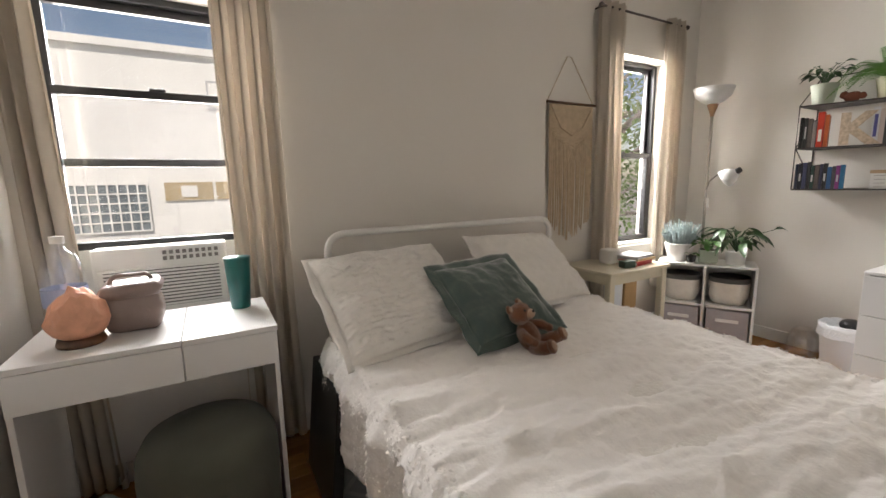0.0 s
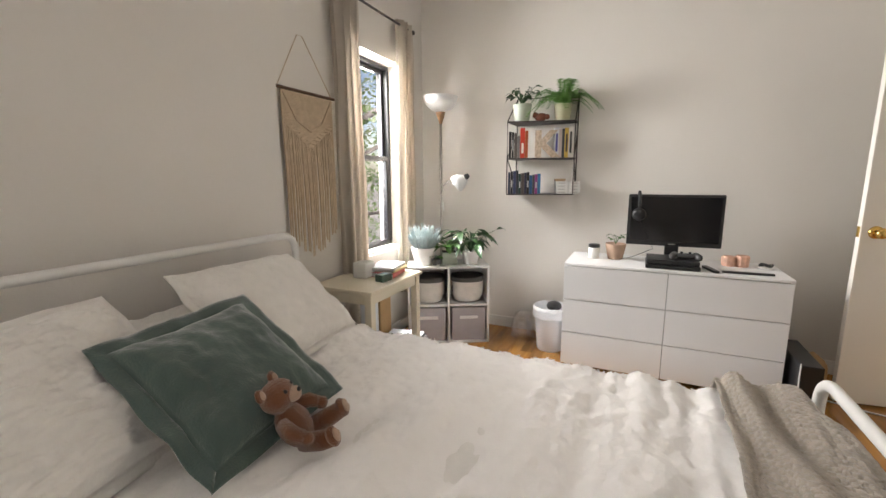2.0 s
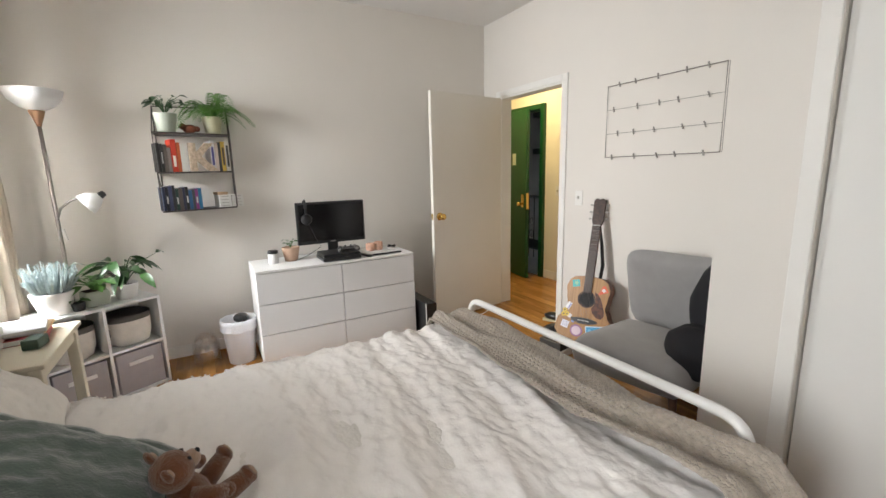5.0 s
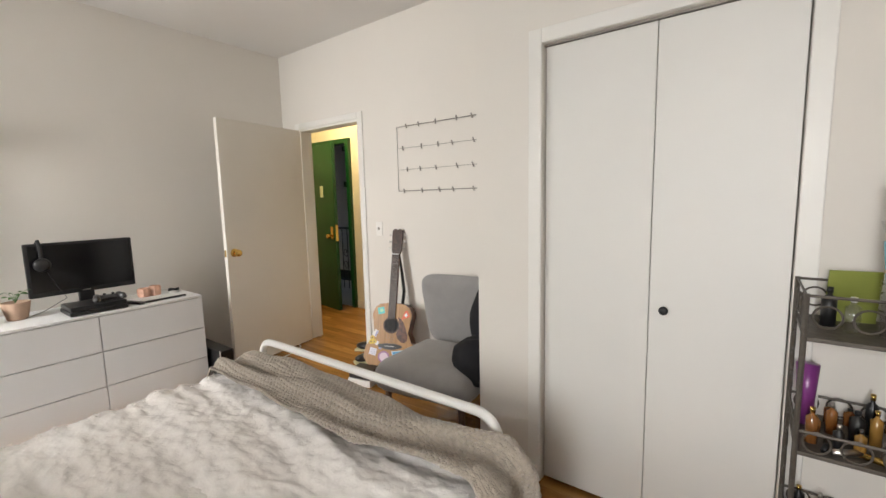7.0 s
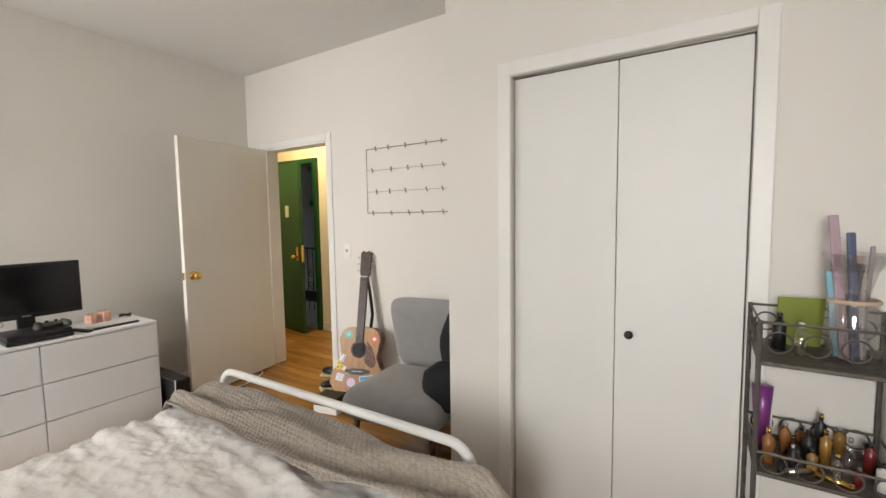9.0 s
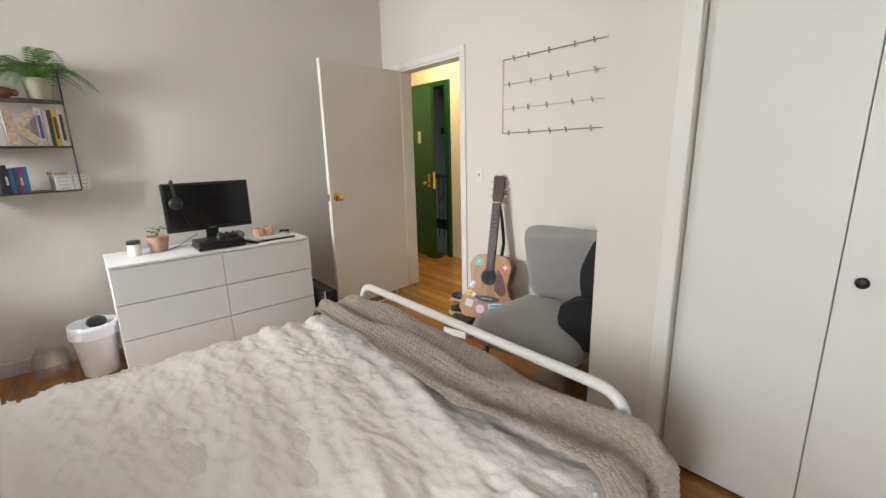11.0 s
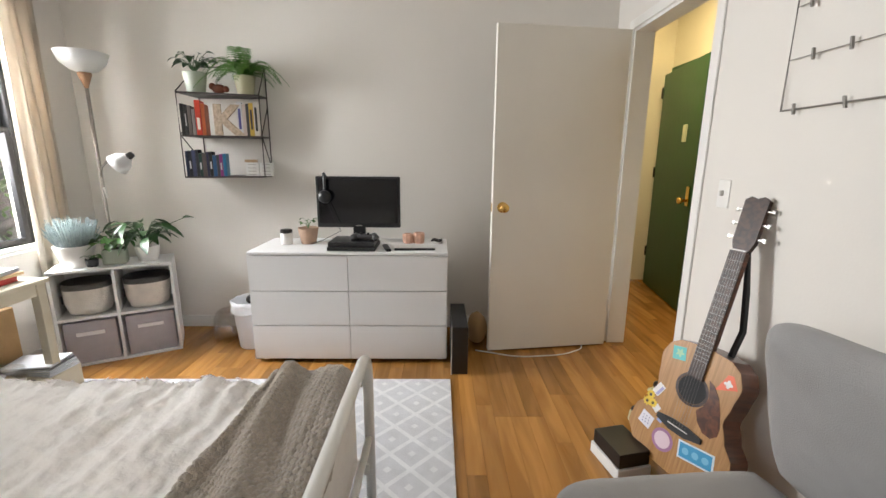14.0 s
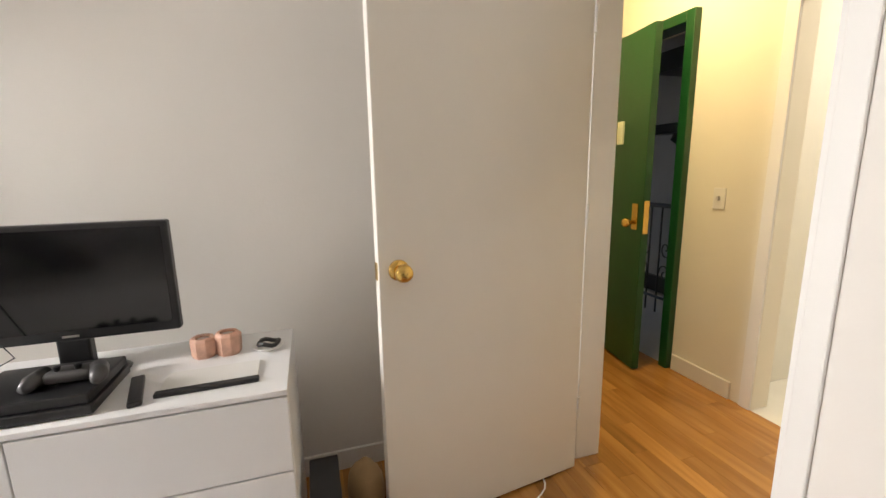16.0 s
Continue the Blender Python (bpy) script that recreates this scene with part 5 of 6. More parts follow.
part("board", box(0.0, 0.42, -0.006, 0.09, 0.0, 0.30, 0.004), M["plastic_black"], bt)
part("edge", box(-0.003, 0.004, 0.0905, 0.095, 0.0, 0.31), M["paper"], bt, "pale front edge")
kb = bmesh.new()
blob(kb, (0, 0, 0.11), (0.09, 0.07, 0.11), seg=20)
for v in kb.verts:
    v.co += v.co.normalized() * 0.02 * fbm(v.co.x * 14, v.co.y * 14, v.co.z * 14)
solid("paper_bag", kb, M["cardboard"], "crumpled brown paper bag beside the dresser", "paper bag", pose(3.75, -0.03 + 0.03, 0), True)
solid("power_cable", tube(bend([(3.80, -0.70, 0.004), (3.66, -0.74, 0.004), (3.55, -0.55, 0.004), (3.52, -0.25, 0.004), (3.62, 0.02, 0.004)], 0.08, 4), 0.0035, seg=6), M["paper"], "thin white cable lying on the floor by the door", "cable")

# ---- guitar ----
gup = (Vector((2.512, -0.885, 1.135)) - Vector((2.405, -0.61, 0.085))).normalized()
gri = Vector((-0.93, -0.34, 0))
gri = (gri - gup * gri.dot(gup)).normalized()
gt = thing("acoustic_guitar", axes((2.405, -0.61, 0.085), gri, gup) @ Matrix.Diagonal((1.12, 1.045, 1.0, 1.0)), "acoustic guitar covered in stickers leaning on the wall", "guitar")
# x across, y along the neck, z out of the top


def body_width(t):
    pts = ((0, 0.0), (0.02, 0.10), (0.08, 0.165), (0.18, 0.195), (0.32, 0.185), (0.45, 0.145), (0.56, 0.125), (0.68, 0.135), (0.82, 0.145), (0.92, 0.13), (0.98, 0.09), (1.0, 0.0))
    for (a, p), (c, q) in zip(pts, pts[1:]):
        if a <= t <= c:
            k = (t - a) / (c - a)
            k = k * k * (3 - 2 * k) if 0.05 < a < 0.9 else math.sqrt(k) if a < 0.05 else 1 - (1 - k) ** 1.0
            return p + (q - p) * k
    return 0


def outline(inset=0.0):
    L = 0.49
    ts = [(1 - math.cos(math.pi * i / 40)) / 2 for i in range(41)]
    right = [(max(0, body_width(s) - inset), inset + s * (L - 2 * inset)) for s in ts]
    return right + [(-x, yy) for x, yy in right[-2:0:-1]]


def prism(poly, z0, z1, mi=0, bm=None):
    b = bmesh.new()
    lo_ = [b.verts.new((x, yy, z0)) for x, yy in poly]
    hi = [b.verts.new((x, yy, z1)) for x, yy in poly]
    n = len(poly)
    b.faces.new(lo_[::-1])
    b.faces.new(hi)
    for i in range(n):
        b.faces.new((lo_[i], lo_[(i + 1) % n], hi[(i + 1) % n], hi[i]))
    bmesh.ops.recalc_face_normals(b, faces=b.faces)
    return merge(b, bm, mi)


part("sides_and_back", prism(outline(), -0.10, -0.004), M["mahogany"], gt, "dark mahogany sides")
part("top", prism(outline(0.001), -0.004, 0.0), M["spruce"], gt, "pale spruce soundboard")


def ring(r0, r1, cx, cy, z, n=32):
    b = bmesh.new()
    a = [b.verts.new((cx + r0 * math.cos(2 * math.pi * i / n), cy + r0 * math.sin(2 * math.pi * i / n), z)) for i in range(n)]
    c = [b.verts.new((cx + r1 * math.cos(2 * math.pi * i / n), cy + r1 * math.sin(2 * math.pi * i / n), z)) for i in range(n)]
    for i in range(n):
        b.faces.new((a[i], c[i], c[(i + 1) % n], a[(i + 1) % n]))
    return b


def disc(r, cx, cy, z0, z1, n=24, sx=1.0):
    return prism([(cx + sx * r * math.cos(2 * math.pi * i / n), cy + r * math.sin(2 * math.pi * i / n)) for i in range(n)], z0, z1)


# no hole is cut: a dark disc paints the shade inside it
part("sound_hole", disc(0.050, 0, 0.325, 0.0, 0.0012, 32), M["dark"], gt, "sound hole, its inner shade a flat dark disc")
part("rosette", ring(0.051, 0.060, 0, 0.325, 0.0016), M["rosewood"], gt)
part("pickguard", prism([(0.046, 0.385), (0.066, 0.375), (0.090, 0.345), (0.108, 0.30), (0.122, 0.25), (0.122, 0.222), (0.105, 0.203), (0.078, 0.205), (0.050, 0.232), (0.036, 0.265), (0.052, 0.29), (0.062, 0.325), (0.056, 0.355)], 0.0, 0.0018), M["mahogany"], gt, "dark tortoiseshell pickguard")
part("bridge", prism([(-0.085, 0.183), (-0.03, 0.193), (0.03, 0.193), (0.085, 0.183), (0.085, 0.166), (0.03, 0.150), (-0.03, 0.150), (-0.085, 0.166)], 0.0, 0.009), M["plastic_black"], gt, "black bridge")
part("saddle", box(-0.038, 0.038, 0.172, 0.175, 0.009, 0.012), M["paper"], gt)
part("neck", box(-0.026, 0.026, 0.47, 0.85, -0.022, 0.004, 0.006), M["mahogany"], gt)
part("fretboard", box(-0.027, 0.027, 0.37, 0.85, 0.004, 0.010, 0.001), M["rosewood"], gt)
for i in range(18):
    yy = 0.85 - 0.64 * (1 - 2 ** (-(i + 1) / 12))
    part("fret", box(-0.0265, 0.0265, yy - 0.0006, yy + 0.0006, 0.010, 0.0108), M["greywire"], gt)
part("nut", box(-0.025, 0.025, 0.85, 0.855, 0.004, 0.013), M["paper"], gt)
part("headstock", prism([(-0.026, 0.855), (-0.036, 0.885), (-0.038, 1.035), (-0.02, 1.048), (0, 1.04), (0.02, 1.048), (0.038, 1.035), (0.036, 0.885), (0.026, 0.855)], -0.022, -0.002), M["rosewood"], gt)
for s in (-1, 1):
    for i in range(3):
        tp = part("tuning_peg", tube([(0.03 * s, 0.90 + i * 0.05, -0.012), (0.060 * s, 0.90 + i * 0.05, -0.012)], [0.004, 0.004], seg=6), M["chrome"], gt)
        part("button", box(0.056 * s - 0.007, 0.056 * s + 0.007, 0.892 + i * 0.05, 0.908 + i * 0.05, -0.016, -0.008, 0.003), M["chrome"], tp)
for i in range(6):
    x = -0.020 + i * 0.008
    part("string", tube([(x * 1.35, 0.168, 0.0115), (x, 0.85, 0.0135)], 0.0004, seg=4), M["greywire"], gt)
part("strap", tube([(0.01, 0.86, -0.03), (0.035, 0.72, -0.05), (0.05, 0.58, -0.08), (0.05, 0.47, -0.06)], [0.008, 0.012, 0.012, 0.012], seg=6), M["plastic_black"], gt, "black webbing strap")


def sticker(points, colour, label="", z=0.0010):
    part("sticker", prism(points, 0.0, z), flat("sticker_%d_%d_%d" % tuple(int(k * 99) for k in colour), colour, 0.4), gt, label)


def slab(cx, cy, w, h, turn):
    c, s_ = math.cos(radians(turn)), math.sin(radians(turn))
    return [(cx + x * c - y_ * s_, cy + x * s_ + y_ * c) for x, y_ in ((-w / 2, -h / 2), (w / 2, -h / 2), (w / 2, h / 2), (-w / 2, h / 2))]


def round_patch(cx, cy, r, n=20, lobe=0.0, k=8):
    return [(cx + (r + lobe * math.cos(k * a)) * math.cos(a), cy + (r + lobe * math.cos(k * a)) * math.sin(a)) for a in [2 * math.pi * i / n for i in range(n)]]


sticker(slab(-0.082, 0.428, 0.050, 0.050, 12), (0.05, 0.42, 0.40), "teal square sticker")
sticker(round_patch(-0.080, 0.430, 0.013, 24, 0.004, 5), (0.25, 0.52, 0.30), "", 0.0016)
sticker([(0.070, 0.365), (0.135, 0.395), (0.112, 0.435), (0.095, 0.432)], (0.72, 0.13, 0.05), "orange-red triangular sticker")
sticker(round_patch(0.104, 0.402, 0.012, 24, 0.003, 4), (0.80, 0.76, 0.74), "", 0.0016)
sticker(slab(-0.112, 0.262, 0.030, 0.050, -25), (0.75, 0.72, 0.70), "white printed sticker")
sticker(slab(-0.106, 0.258, 0.010, 0.040, -25), (0.34, 0.33, 0.55), "", 0.0016)
for cx, cy in ((-0.136, 0.226), (-0.118, 0.200), (-0.142, 0.196)):
    sticker(round_patch(cx, cy, 0.016, 32, 0.003, 9), (0.75, 0.52, 0.04), "yellow sunflower sticker", 0.0014)
    sticker(round_patch(cx, cy, 0.006, 12), (0.05, 0.03, 0.02), "", 0.0020)
sticker(slab(-0.098, 0.190, 0.022, 0.030, -30), (0.72, 0.70, 0.70), "white printed sticker")
sticker(slab(-0.072, 0.160, 0.020, 0.024, -15), (0.30, 0.36, 0.58), "blue-grey sticker")
sticker(slab(-0.124, 0.128, 0.052, 0.052, -12), (0.74, 0.72, 0.78), "white square sticker with a lilac dot grid")
for i in range(3):
    for j in range(3):
        sticker(round_patch(-0.136 + i * 0.012, 0.116 + j * 0.012, 0.0028, 8), (0.30, 0.28, 0.42), "", 0.0018)
sticker(round_patch(-0.042, 0.095, 0.042, 28), (0.34, 0.16, 0.30), "round purple-rimmed sticker")
sticker(round_patch(-0.042, 0.095, 0.031, 24), (0.70, 0.55, 0.62), "", 0.0016)
sticker(slab(0.080, 0.118, 0.125, 0.062, 10), (0.62, 0.74, 0.82), "pale blue bordered sticker")
sticker(slab(0.080, 0.118, 0.112, 0.050, 10), (0.04, 0.30, 0.55), "", 0.0016)
for i in range(3):
    sticker(round_patch(0.046 + i * 0.034, 0.112 + i * 0.006, 0.012, 14), (0.18, 0.50, 0.70), "", 0.0022)
bk = thing("shoe_box", pose(2.47, -0.56, 0, 0, 0, 12), "dark printed box on a white box beside the guitar", "box")
part("lower_box", box(-0.008, 0.188, -0.036, 0.116, 0.0, 0.05, 0.003), M["paper"], bk, "white lower box")
part("upper_box", box(0.0, 0.18, -0.03, 0.11, 0.052, 0.115, 0.003), M["plastic_black"], bk)
part("label", box(0.1805, 0.182, -0.01, 0.08, 0.07, 0.10), flat("box_print", (0.35, 0.3, 0.28)), bk)

# ---- slipper chair ----
ch = thing("slipper_chair", pose(1.735, -0.44, 0, 0, 0, 9), "grey upholstered slipper chair with tapered walnut legs", "chair")


def padded(w, d, h, seed, rx=0.06):
    b = box(-w / 2, w / 2, -d / 2, d / 2, -h / 2, h / 2)
    bmesh.ops.subdivide_edges(b, edges=b.edges, cuts=14, use_grid_fill=True)
    for v in b.verts:
        x, y_, z = v.co.x / (w / 2), v.co.y / (d / 2), v.co.z / (h / 2)
        q = (abs(x) ** 6 + abs(y_) ** 6 + abs(z) ** 2.2 * 0.9)
        s = 1 / max(1, q) ** 0.16
        v.co = Vector((v.co.x * s, v.co.y * s, v.co.z * (1 - 0.35 * (max(abs(x), abs(y_)) ** 6)) + 0.004 * fbm(x * 2, y_ * 2, seed)))
    return b


b = padded(0.64, 0.68, 0.20, 1)
bmesh.ops.transform(b, matrix=pose(0, 0.05, 0.335, 4, 0, 0), verts=b.verts)
part("seat", b, M["grey_fabric"], ch, smooth=True)
b = padded(0.64, 0.54, 0.12, 2)
bmesh.ops.transform(b, matrix=pose(0, -0.315, 0.60, 75, 0, 0), verts=b.verts)
part("backrest", b, M["grey_fabric"], ch, smooth=True)
for x, y_ in ((0.23, 0.28), (-0.23, 0.28), (0.22, -0.24), (-0.22, -0.24)):
    part("leg", tube([(x, y_, 0.30), (x * 1.12, y_ * 1.12, 0.0)], [0.022, 0.012], seg=12), M["walnut"], ch, smooth=True)
b = bmesh.new()
blob(b, (0.02, -0.05, 0.22), (0.17, 0.13, 0.27), seg=28)
blob(b, (0.05, 0.10, 0.05), (0.15, 0.15, 0.13), seg=20)
for v in b.verts:
    v.co += v.co.normalized() * 0.03 * fbm(v.co.x * 9, v.co.y * 9, v.co.z * 9)
bp_ = thing("backpack", pose(1.375, -0.44, 0.42), "black backpack slumped on the grey chair", "backpack")
part("bag", b, flat("black_cloth", (0.008, 0.008, 0.011), 0.85), bp_, smooth=True)
part("blue_tag", box(0.05, 0.07, 0.17, 0.185, 0.09, 0.11, 0.003), flat("blue_tag", (0.02, 0.13, 0.4)), bp_, "blue label")
bx_ = thing("umbrella", pose(1.95, -0.22, 0.02, 0, 0, -35), "folded black umbrella lying under the chair", "umbrella")
part("canopy", tube([(-0.25, 0, 0.02), (0.0, 0, 0.03), (0.16, 0, 0.02)], [0.012, 0.028, 0.012]), M["plastic_black"], bx_, smooth=True)
part("handle", tube([(0.16, 0, 0.02), (0.24, 0, 0.015)], 0.012), M["plastic_black"], bx_)
for k in range(2):
    sh = thing("shoe", pose(3.02 + 0.02 * k, -0.99 - 0.0 + 0.10 * k, 0, 0, 0, 25 - 12 * k) if k == 0 else pose(2.82, -0.80, 0, 0, 0, 60), "dark trainer with a pale sole by the door", "shoe", "shoes")
    bq = bmesh.new()
    blob(bq, (0, 0, 0.045), (0.12, 0.045, 0.04))
    blob(bq, (-0.06, 0, 0.065), (0.055, 0.042, 0.045))
    part("upper", bq, M["plastic_black"], sh, smooth=True)
    part("sole", box(-0.125, 0.125, -0.046, 0.046, 0.0, 0.022, 0.010), flat("shoe_sole", (0.55, 0.5, 0.3)), sh)

# ---- wire photo grid ----
wg = thing("photo_wire_frame", pose(0, YS + 0.012, 0), "grey wire photo frame with small clothes pegs", "wire frame")
X0, X1, Z0, Z1 = 1.72, 2.51, 1.435, 1.925
part("outer_wire", tube([(X0, 0, Z0), (X1, 0, Z0), (X1, 0, Z1), (X0, 0, Z1)], 0.004, closed=True, seg=6), M["greywire"], wg)
part("outer_wire", tube([(X0 - 0.012, 0.0, Z0), (X0 - 0.012, 0, Z1)], 0.003, seg=6), M["greywire"], wg)
for k, z in enumerate((Z0, Z0 + 0.163, Z0 + 0.327, Z1)):
    if 0 < k < 3:
        part("line", tube([(X0, 0, z), (X1, 0, z)], 0.0018, seg=5), M["greywire"], wg)
    for i in range(5):
        x = X0 + 0.09 + i * 0.155 + 0.02 * math.sin(k * 3 + i * 2)
        part("peg", box(-0.0035, 0.0035, -0.003, 0.006, -0.018, 0.018, 0.001, m=pose(x, 0.004, z, 0, 14 + 8 * math.sin(i + k), 0)), M["greywire"], wg)

# ---- desk ----
dk = thing("desk", pose(-0.135, 2.075, 0), "white vanity desk with two drawers below a window", "desk")
KW, KD, KH = 0.70, 0.42, 0.76
part("desktop", box(0, 0.42, 0, KD, KH - 0.018, KH, 0.002), M["white_lam"], dk)
part("desktop_flap", box(0.422, KW, -0.006, KD, KH - 0.018, KH, 0.002), M["white_lam"], dk)
part("drawer_front", box(0.005, 0.419, 0.0, 0.016, KH - 0.135, KH - 0.020, 0.002), M["white_lam"], dk)
part("drawer_front", box(0.423, KW - 0.003, 0.0, 0.016, KH - 0.135, KH - 0.020, 0.002), M["white_lam"], dk)
part("drawer_box", box(0.02, KW - 0.02, 0.016, KD - 0.02, KH - 0.14, KH - 0.02), M["white_lam"], dk)
part("apron", box(0.02, KW - 0.02, KD - 0.02, KD - 0.004, KH - 0.22, KH - 0.02, 0.002), M["white_lam"], dk)
for x in (0.0, KW - 0.016):
    part("side_panel", box(x, x + 0.016, 0.018, KD, 0, KH - 0.019, 0.002), M["white_lam"], dk)

stl = thing("stool", pose(0.33, 2.10, 0), "rounded olive velvet stool tucked under the desk", "stool")
b = lathe([(0, 0.03), (0.19, 0.03), (0.205, 0.05), (0.21, 0.33), (0.205, 0.40), (0.18, 0.445), (0.10, 0.465), (0, 0.468)], seg=40)
part("upholstery", b, M["olive_fabric"], stl, smooth=True)
part("base", lathe([(0, 0), (0.18, 0), (0.18, 0.03), (0, 0.03)], seg=32), M["plastic_black"], stl)
hs = bmesh.new()
bmesh.ops.create_icosphere(hs, subdivisions=3, radius=1)
for v in hs.verts:
    z = v.co.z
    v.co = Vector((v.co.x * 0.072 * (1.05 - 0.35 * z), v.co.y * 0.062 * (1.05 - 0.35 * z), 0.095 + z * 0.082)) * (1 + 0.10 * fbm(v.co.x * 2, v.co.y * 2, z * 2))
sl = thing("salt_lamp", pose(0.02, 2.22, KH), "pink rock salt lamp on a dark wooden base", "lamp")
part("salt_rock", hs, M["himalaya"], sl)
part("base", lathe([(0, 0), (0.060, 0), (0.062, 0.006), (0.058, 0.022), (0, 0.022)]), M["walnut"], sl, smooth=True)
tbg = thing("toiletry_bag", pose(0.15, 2.30, KH), "glossy taupe toiletry bag with a handle", "bag")
b = padded(0.17, 0.12, 0.13, 5)
bmesh.ops.transform(b, matrix=pose(0, 0, 0.066), verts=b.verts)
part("body", b, M["taupe"], tbg, smooth=True)
b = padded(0.18, 0.13, 0.05, 7)
bmesh.ops.transform(b, matrix=pose(0, 0, 0.14, 3, -4, 0), verts=b.verts)
part("lid", b, M["taupe"], tbg, smooth=True)
part("handle", tube(bend([(-0.06, 0, 0.155), (-0.05, 0, 0.185), (0.05, 0, 0.185), (0.06, 0, 0.155)], 0.02), 0.007), M["taupe"], tbg)
cp = thing("tumbler", pose(0.475, 2.38, KH), "teal insulated tumbler with a clear straw", "cup")
part("cup", lathe([(0, 0), (0.033, 0), (0.035, 0.004), (0.047, 0.195), (0.047, 0.20), (0, 0.20)], seg=28), M["teal"], cp, smooth=True)
part("straw", tube([(0.012, 0, 0.18), (0.008, 0, 0.255)], 0.004), M["clear"], cp)
wbt = thing("water_bottle", pose(-0.045, 2.40, KH), "large clear plastic water bottle on the desk", "bottle")
part("bottle", lathe([(0, 0), (0.055, 0), (0.06, 0.01), (0.06, 0.20), (0.045, 0.25), (0.018, 0.275), (0.016, 0.30), (0, 0.30)], seg=24), M["clear"], wbt, smooth=True)
part("cap", lathe([(0, 0.295), (0.02, 0.295), (0.02, 0.318), (0, 0.318)], seg=16), M["paper"], wbt)
part("label", lathe([(0.0607, 0.09), (0.0607, 0.15)], seg=24), flat("bottle_label", (0.35, 0.42, 0.62)), wbt)

# ---- air conditioner ----
ac = thing("air_conditioner", pose(0.21, 2.70, W1[2] + 0.022), "white window air conditioner under the raised sash", "air conditioner")
part("case", box(-0.24, 0.24, 0.0, 0.34, 0.0, 0.285, 0.008), M["ac"], ac)
part("grille_panel", box(-0.225, 0.225, -0.012, 0.0, 0.015, 0.20, 0.004), M["ac"], ac)
# dark sheet painted in for the shade behind the louvres
part("grille_recess", box(-0.205, 0.205, -0.0135, -0.012, 0.03, 0.19), flat("ac_recess_shade", (0.12, 0.12, 0.12)), ac)
for i in range(11):
    part("louvre", box(-0.205, 0.205, -0.020, -0.010, 0.033 + i * 0.0145, 0.041 + i * 0.0145, 0.001), M["ac"], ac)
# dark blocks stand for the shade in the open vent slots
for i in range(9):
    part("vane", box(0.0 + i * 0.024, 0.014 + i * 0.024, -0.008, 0.001, 0.225, 0.240), M["gap"], ac)
    part("vane", box(0.0 + i * 0.024, 0.014 + i * 0.024, -0.008, 0.001, 0.25, 0.265), M["gap"], ac)
for a, b_ in ((W1[0] + 0.03, -0.032), (0.452, W1[1] - 0.03)):
    solid("window_filler", box(a, b_, 2.79, 2.80, W1[2] + 0.022, W1[2] + 0.30, 0.001), M["ac"], "white accordion filler panel beside the air conditioner", "filler panel")
rd = thing("radiator_pipe", pose(0, 0, 0), "white radiator cover under the window", "radiator")
part("cover", box(-0.05, 0.60, 2.60, 2.655, 0.12, 0.50, 0.004), M["trim"], rd)
part("foot", box(-0.02, 0.0, 2.61, 2.65, 0, 0.12), M["trim"], rd)
part("foot", box(0.55, 0.57, 2.61, 2.65, 0, 0.12), M["trim"], rd)
bgd = bmesh.new()
blob(bgd, (0, 0, 0.12), (0.12, 0.09, 0.13), seg=20)
for v in bgd.verts:
    v.co += v.co.normalized() * 0.03 * fbm(v.co.x * 12, v.co.y * 12, v.co.z * 12)
solid("floral_bag", bgd, flat("sage_print", (0.35, 0.36, 0.28)), "crumpled printed bag on the floor under the desk", "bag", pose(0.02, 2.15, 0.0), True)
df = thing("folded_stand", pose(0.70, 2.10, 0), "dark folded stand between desk and bed", "folded stand")
part("panel", box(-0.02, 0.02, -0.12, 0.28, 0.01, 0.50, 0.005, m=pose(0, 0, 0, 0, 6, 0)), M["plastic_black"], df)
part("brace", tube([(0.02, -0.10, 0.0), (0.05, -0.10, 0.35)], 0.008), M["chrome"], df)

# ---- corner rack with toiletries ----
rk = thing("corner_rack", pose(-0.045, -0.045, 0), "grey-brown wrought metal corner rack with ring details", "rack")
RX, RY = 0.165, 0.145
for x in (-RX, RX):
    for y_ in (-RY, RY):
        part("post", tube([(x, y_, 0), (x, y_, 1.09)], 0.007, seg=8), M["rust"], rk)
for z in (0.30, 0.64, 0.97):
    part("shelf", box(-RX, RX, -RY, RY, z - 0.012, z, 0.002), M["rust"], rk)
for z in (0.36, 0.70, 1.085):
    part("rail", tube([(-RX, -RY, z), (RX, -RY, z), (RX, RY, z), (-RX, RY, z)], 0.0045, closed=True, seg=6), M["rust"], rk)


def loop(c, r, axis):
    pts = []
    for i in range(18):
        a = i * 2 * math.pi / 18
        d = (0, r * math.cos(a), r * math.sin(a)) if axis == "x" else (r * math.cos(a), 0, r * math.sin(a))
        pts.append(Vector(c) + Vector(d))
    return tube(pts, 0.003, closed=True, seg=5)


for z in (0.335, 0.675, 1.03):
    for i in range(4):
        yy = -RY + 0.045 + i * (2 * RY - 0.09) / 3
        part("ring", loop((RX, yy, z), 0.030, "x"), M["rust"], rk)
        xx = -RX + 0.045 + i * (2 * RX - 0.09) / 3
        part("ring", loop((xx, RY, z), 0.030, "y"), M["rust"], rk)
        part("ring", loop((xx, -RY, z), 0.030, "y"), M["rust"], rk)
for i in range(14):
    part("ring", loop((RX, -RY + 0.032, 0.07 + i * 0.068), 0.028, "x"), M["rust"], rk)


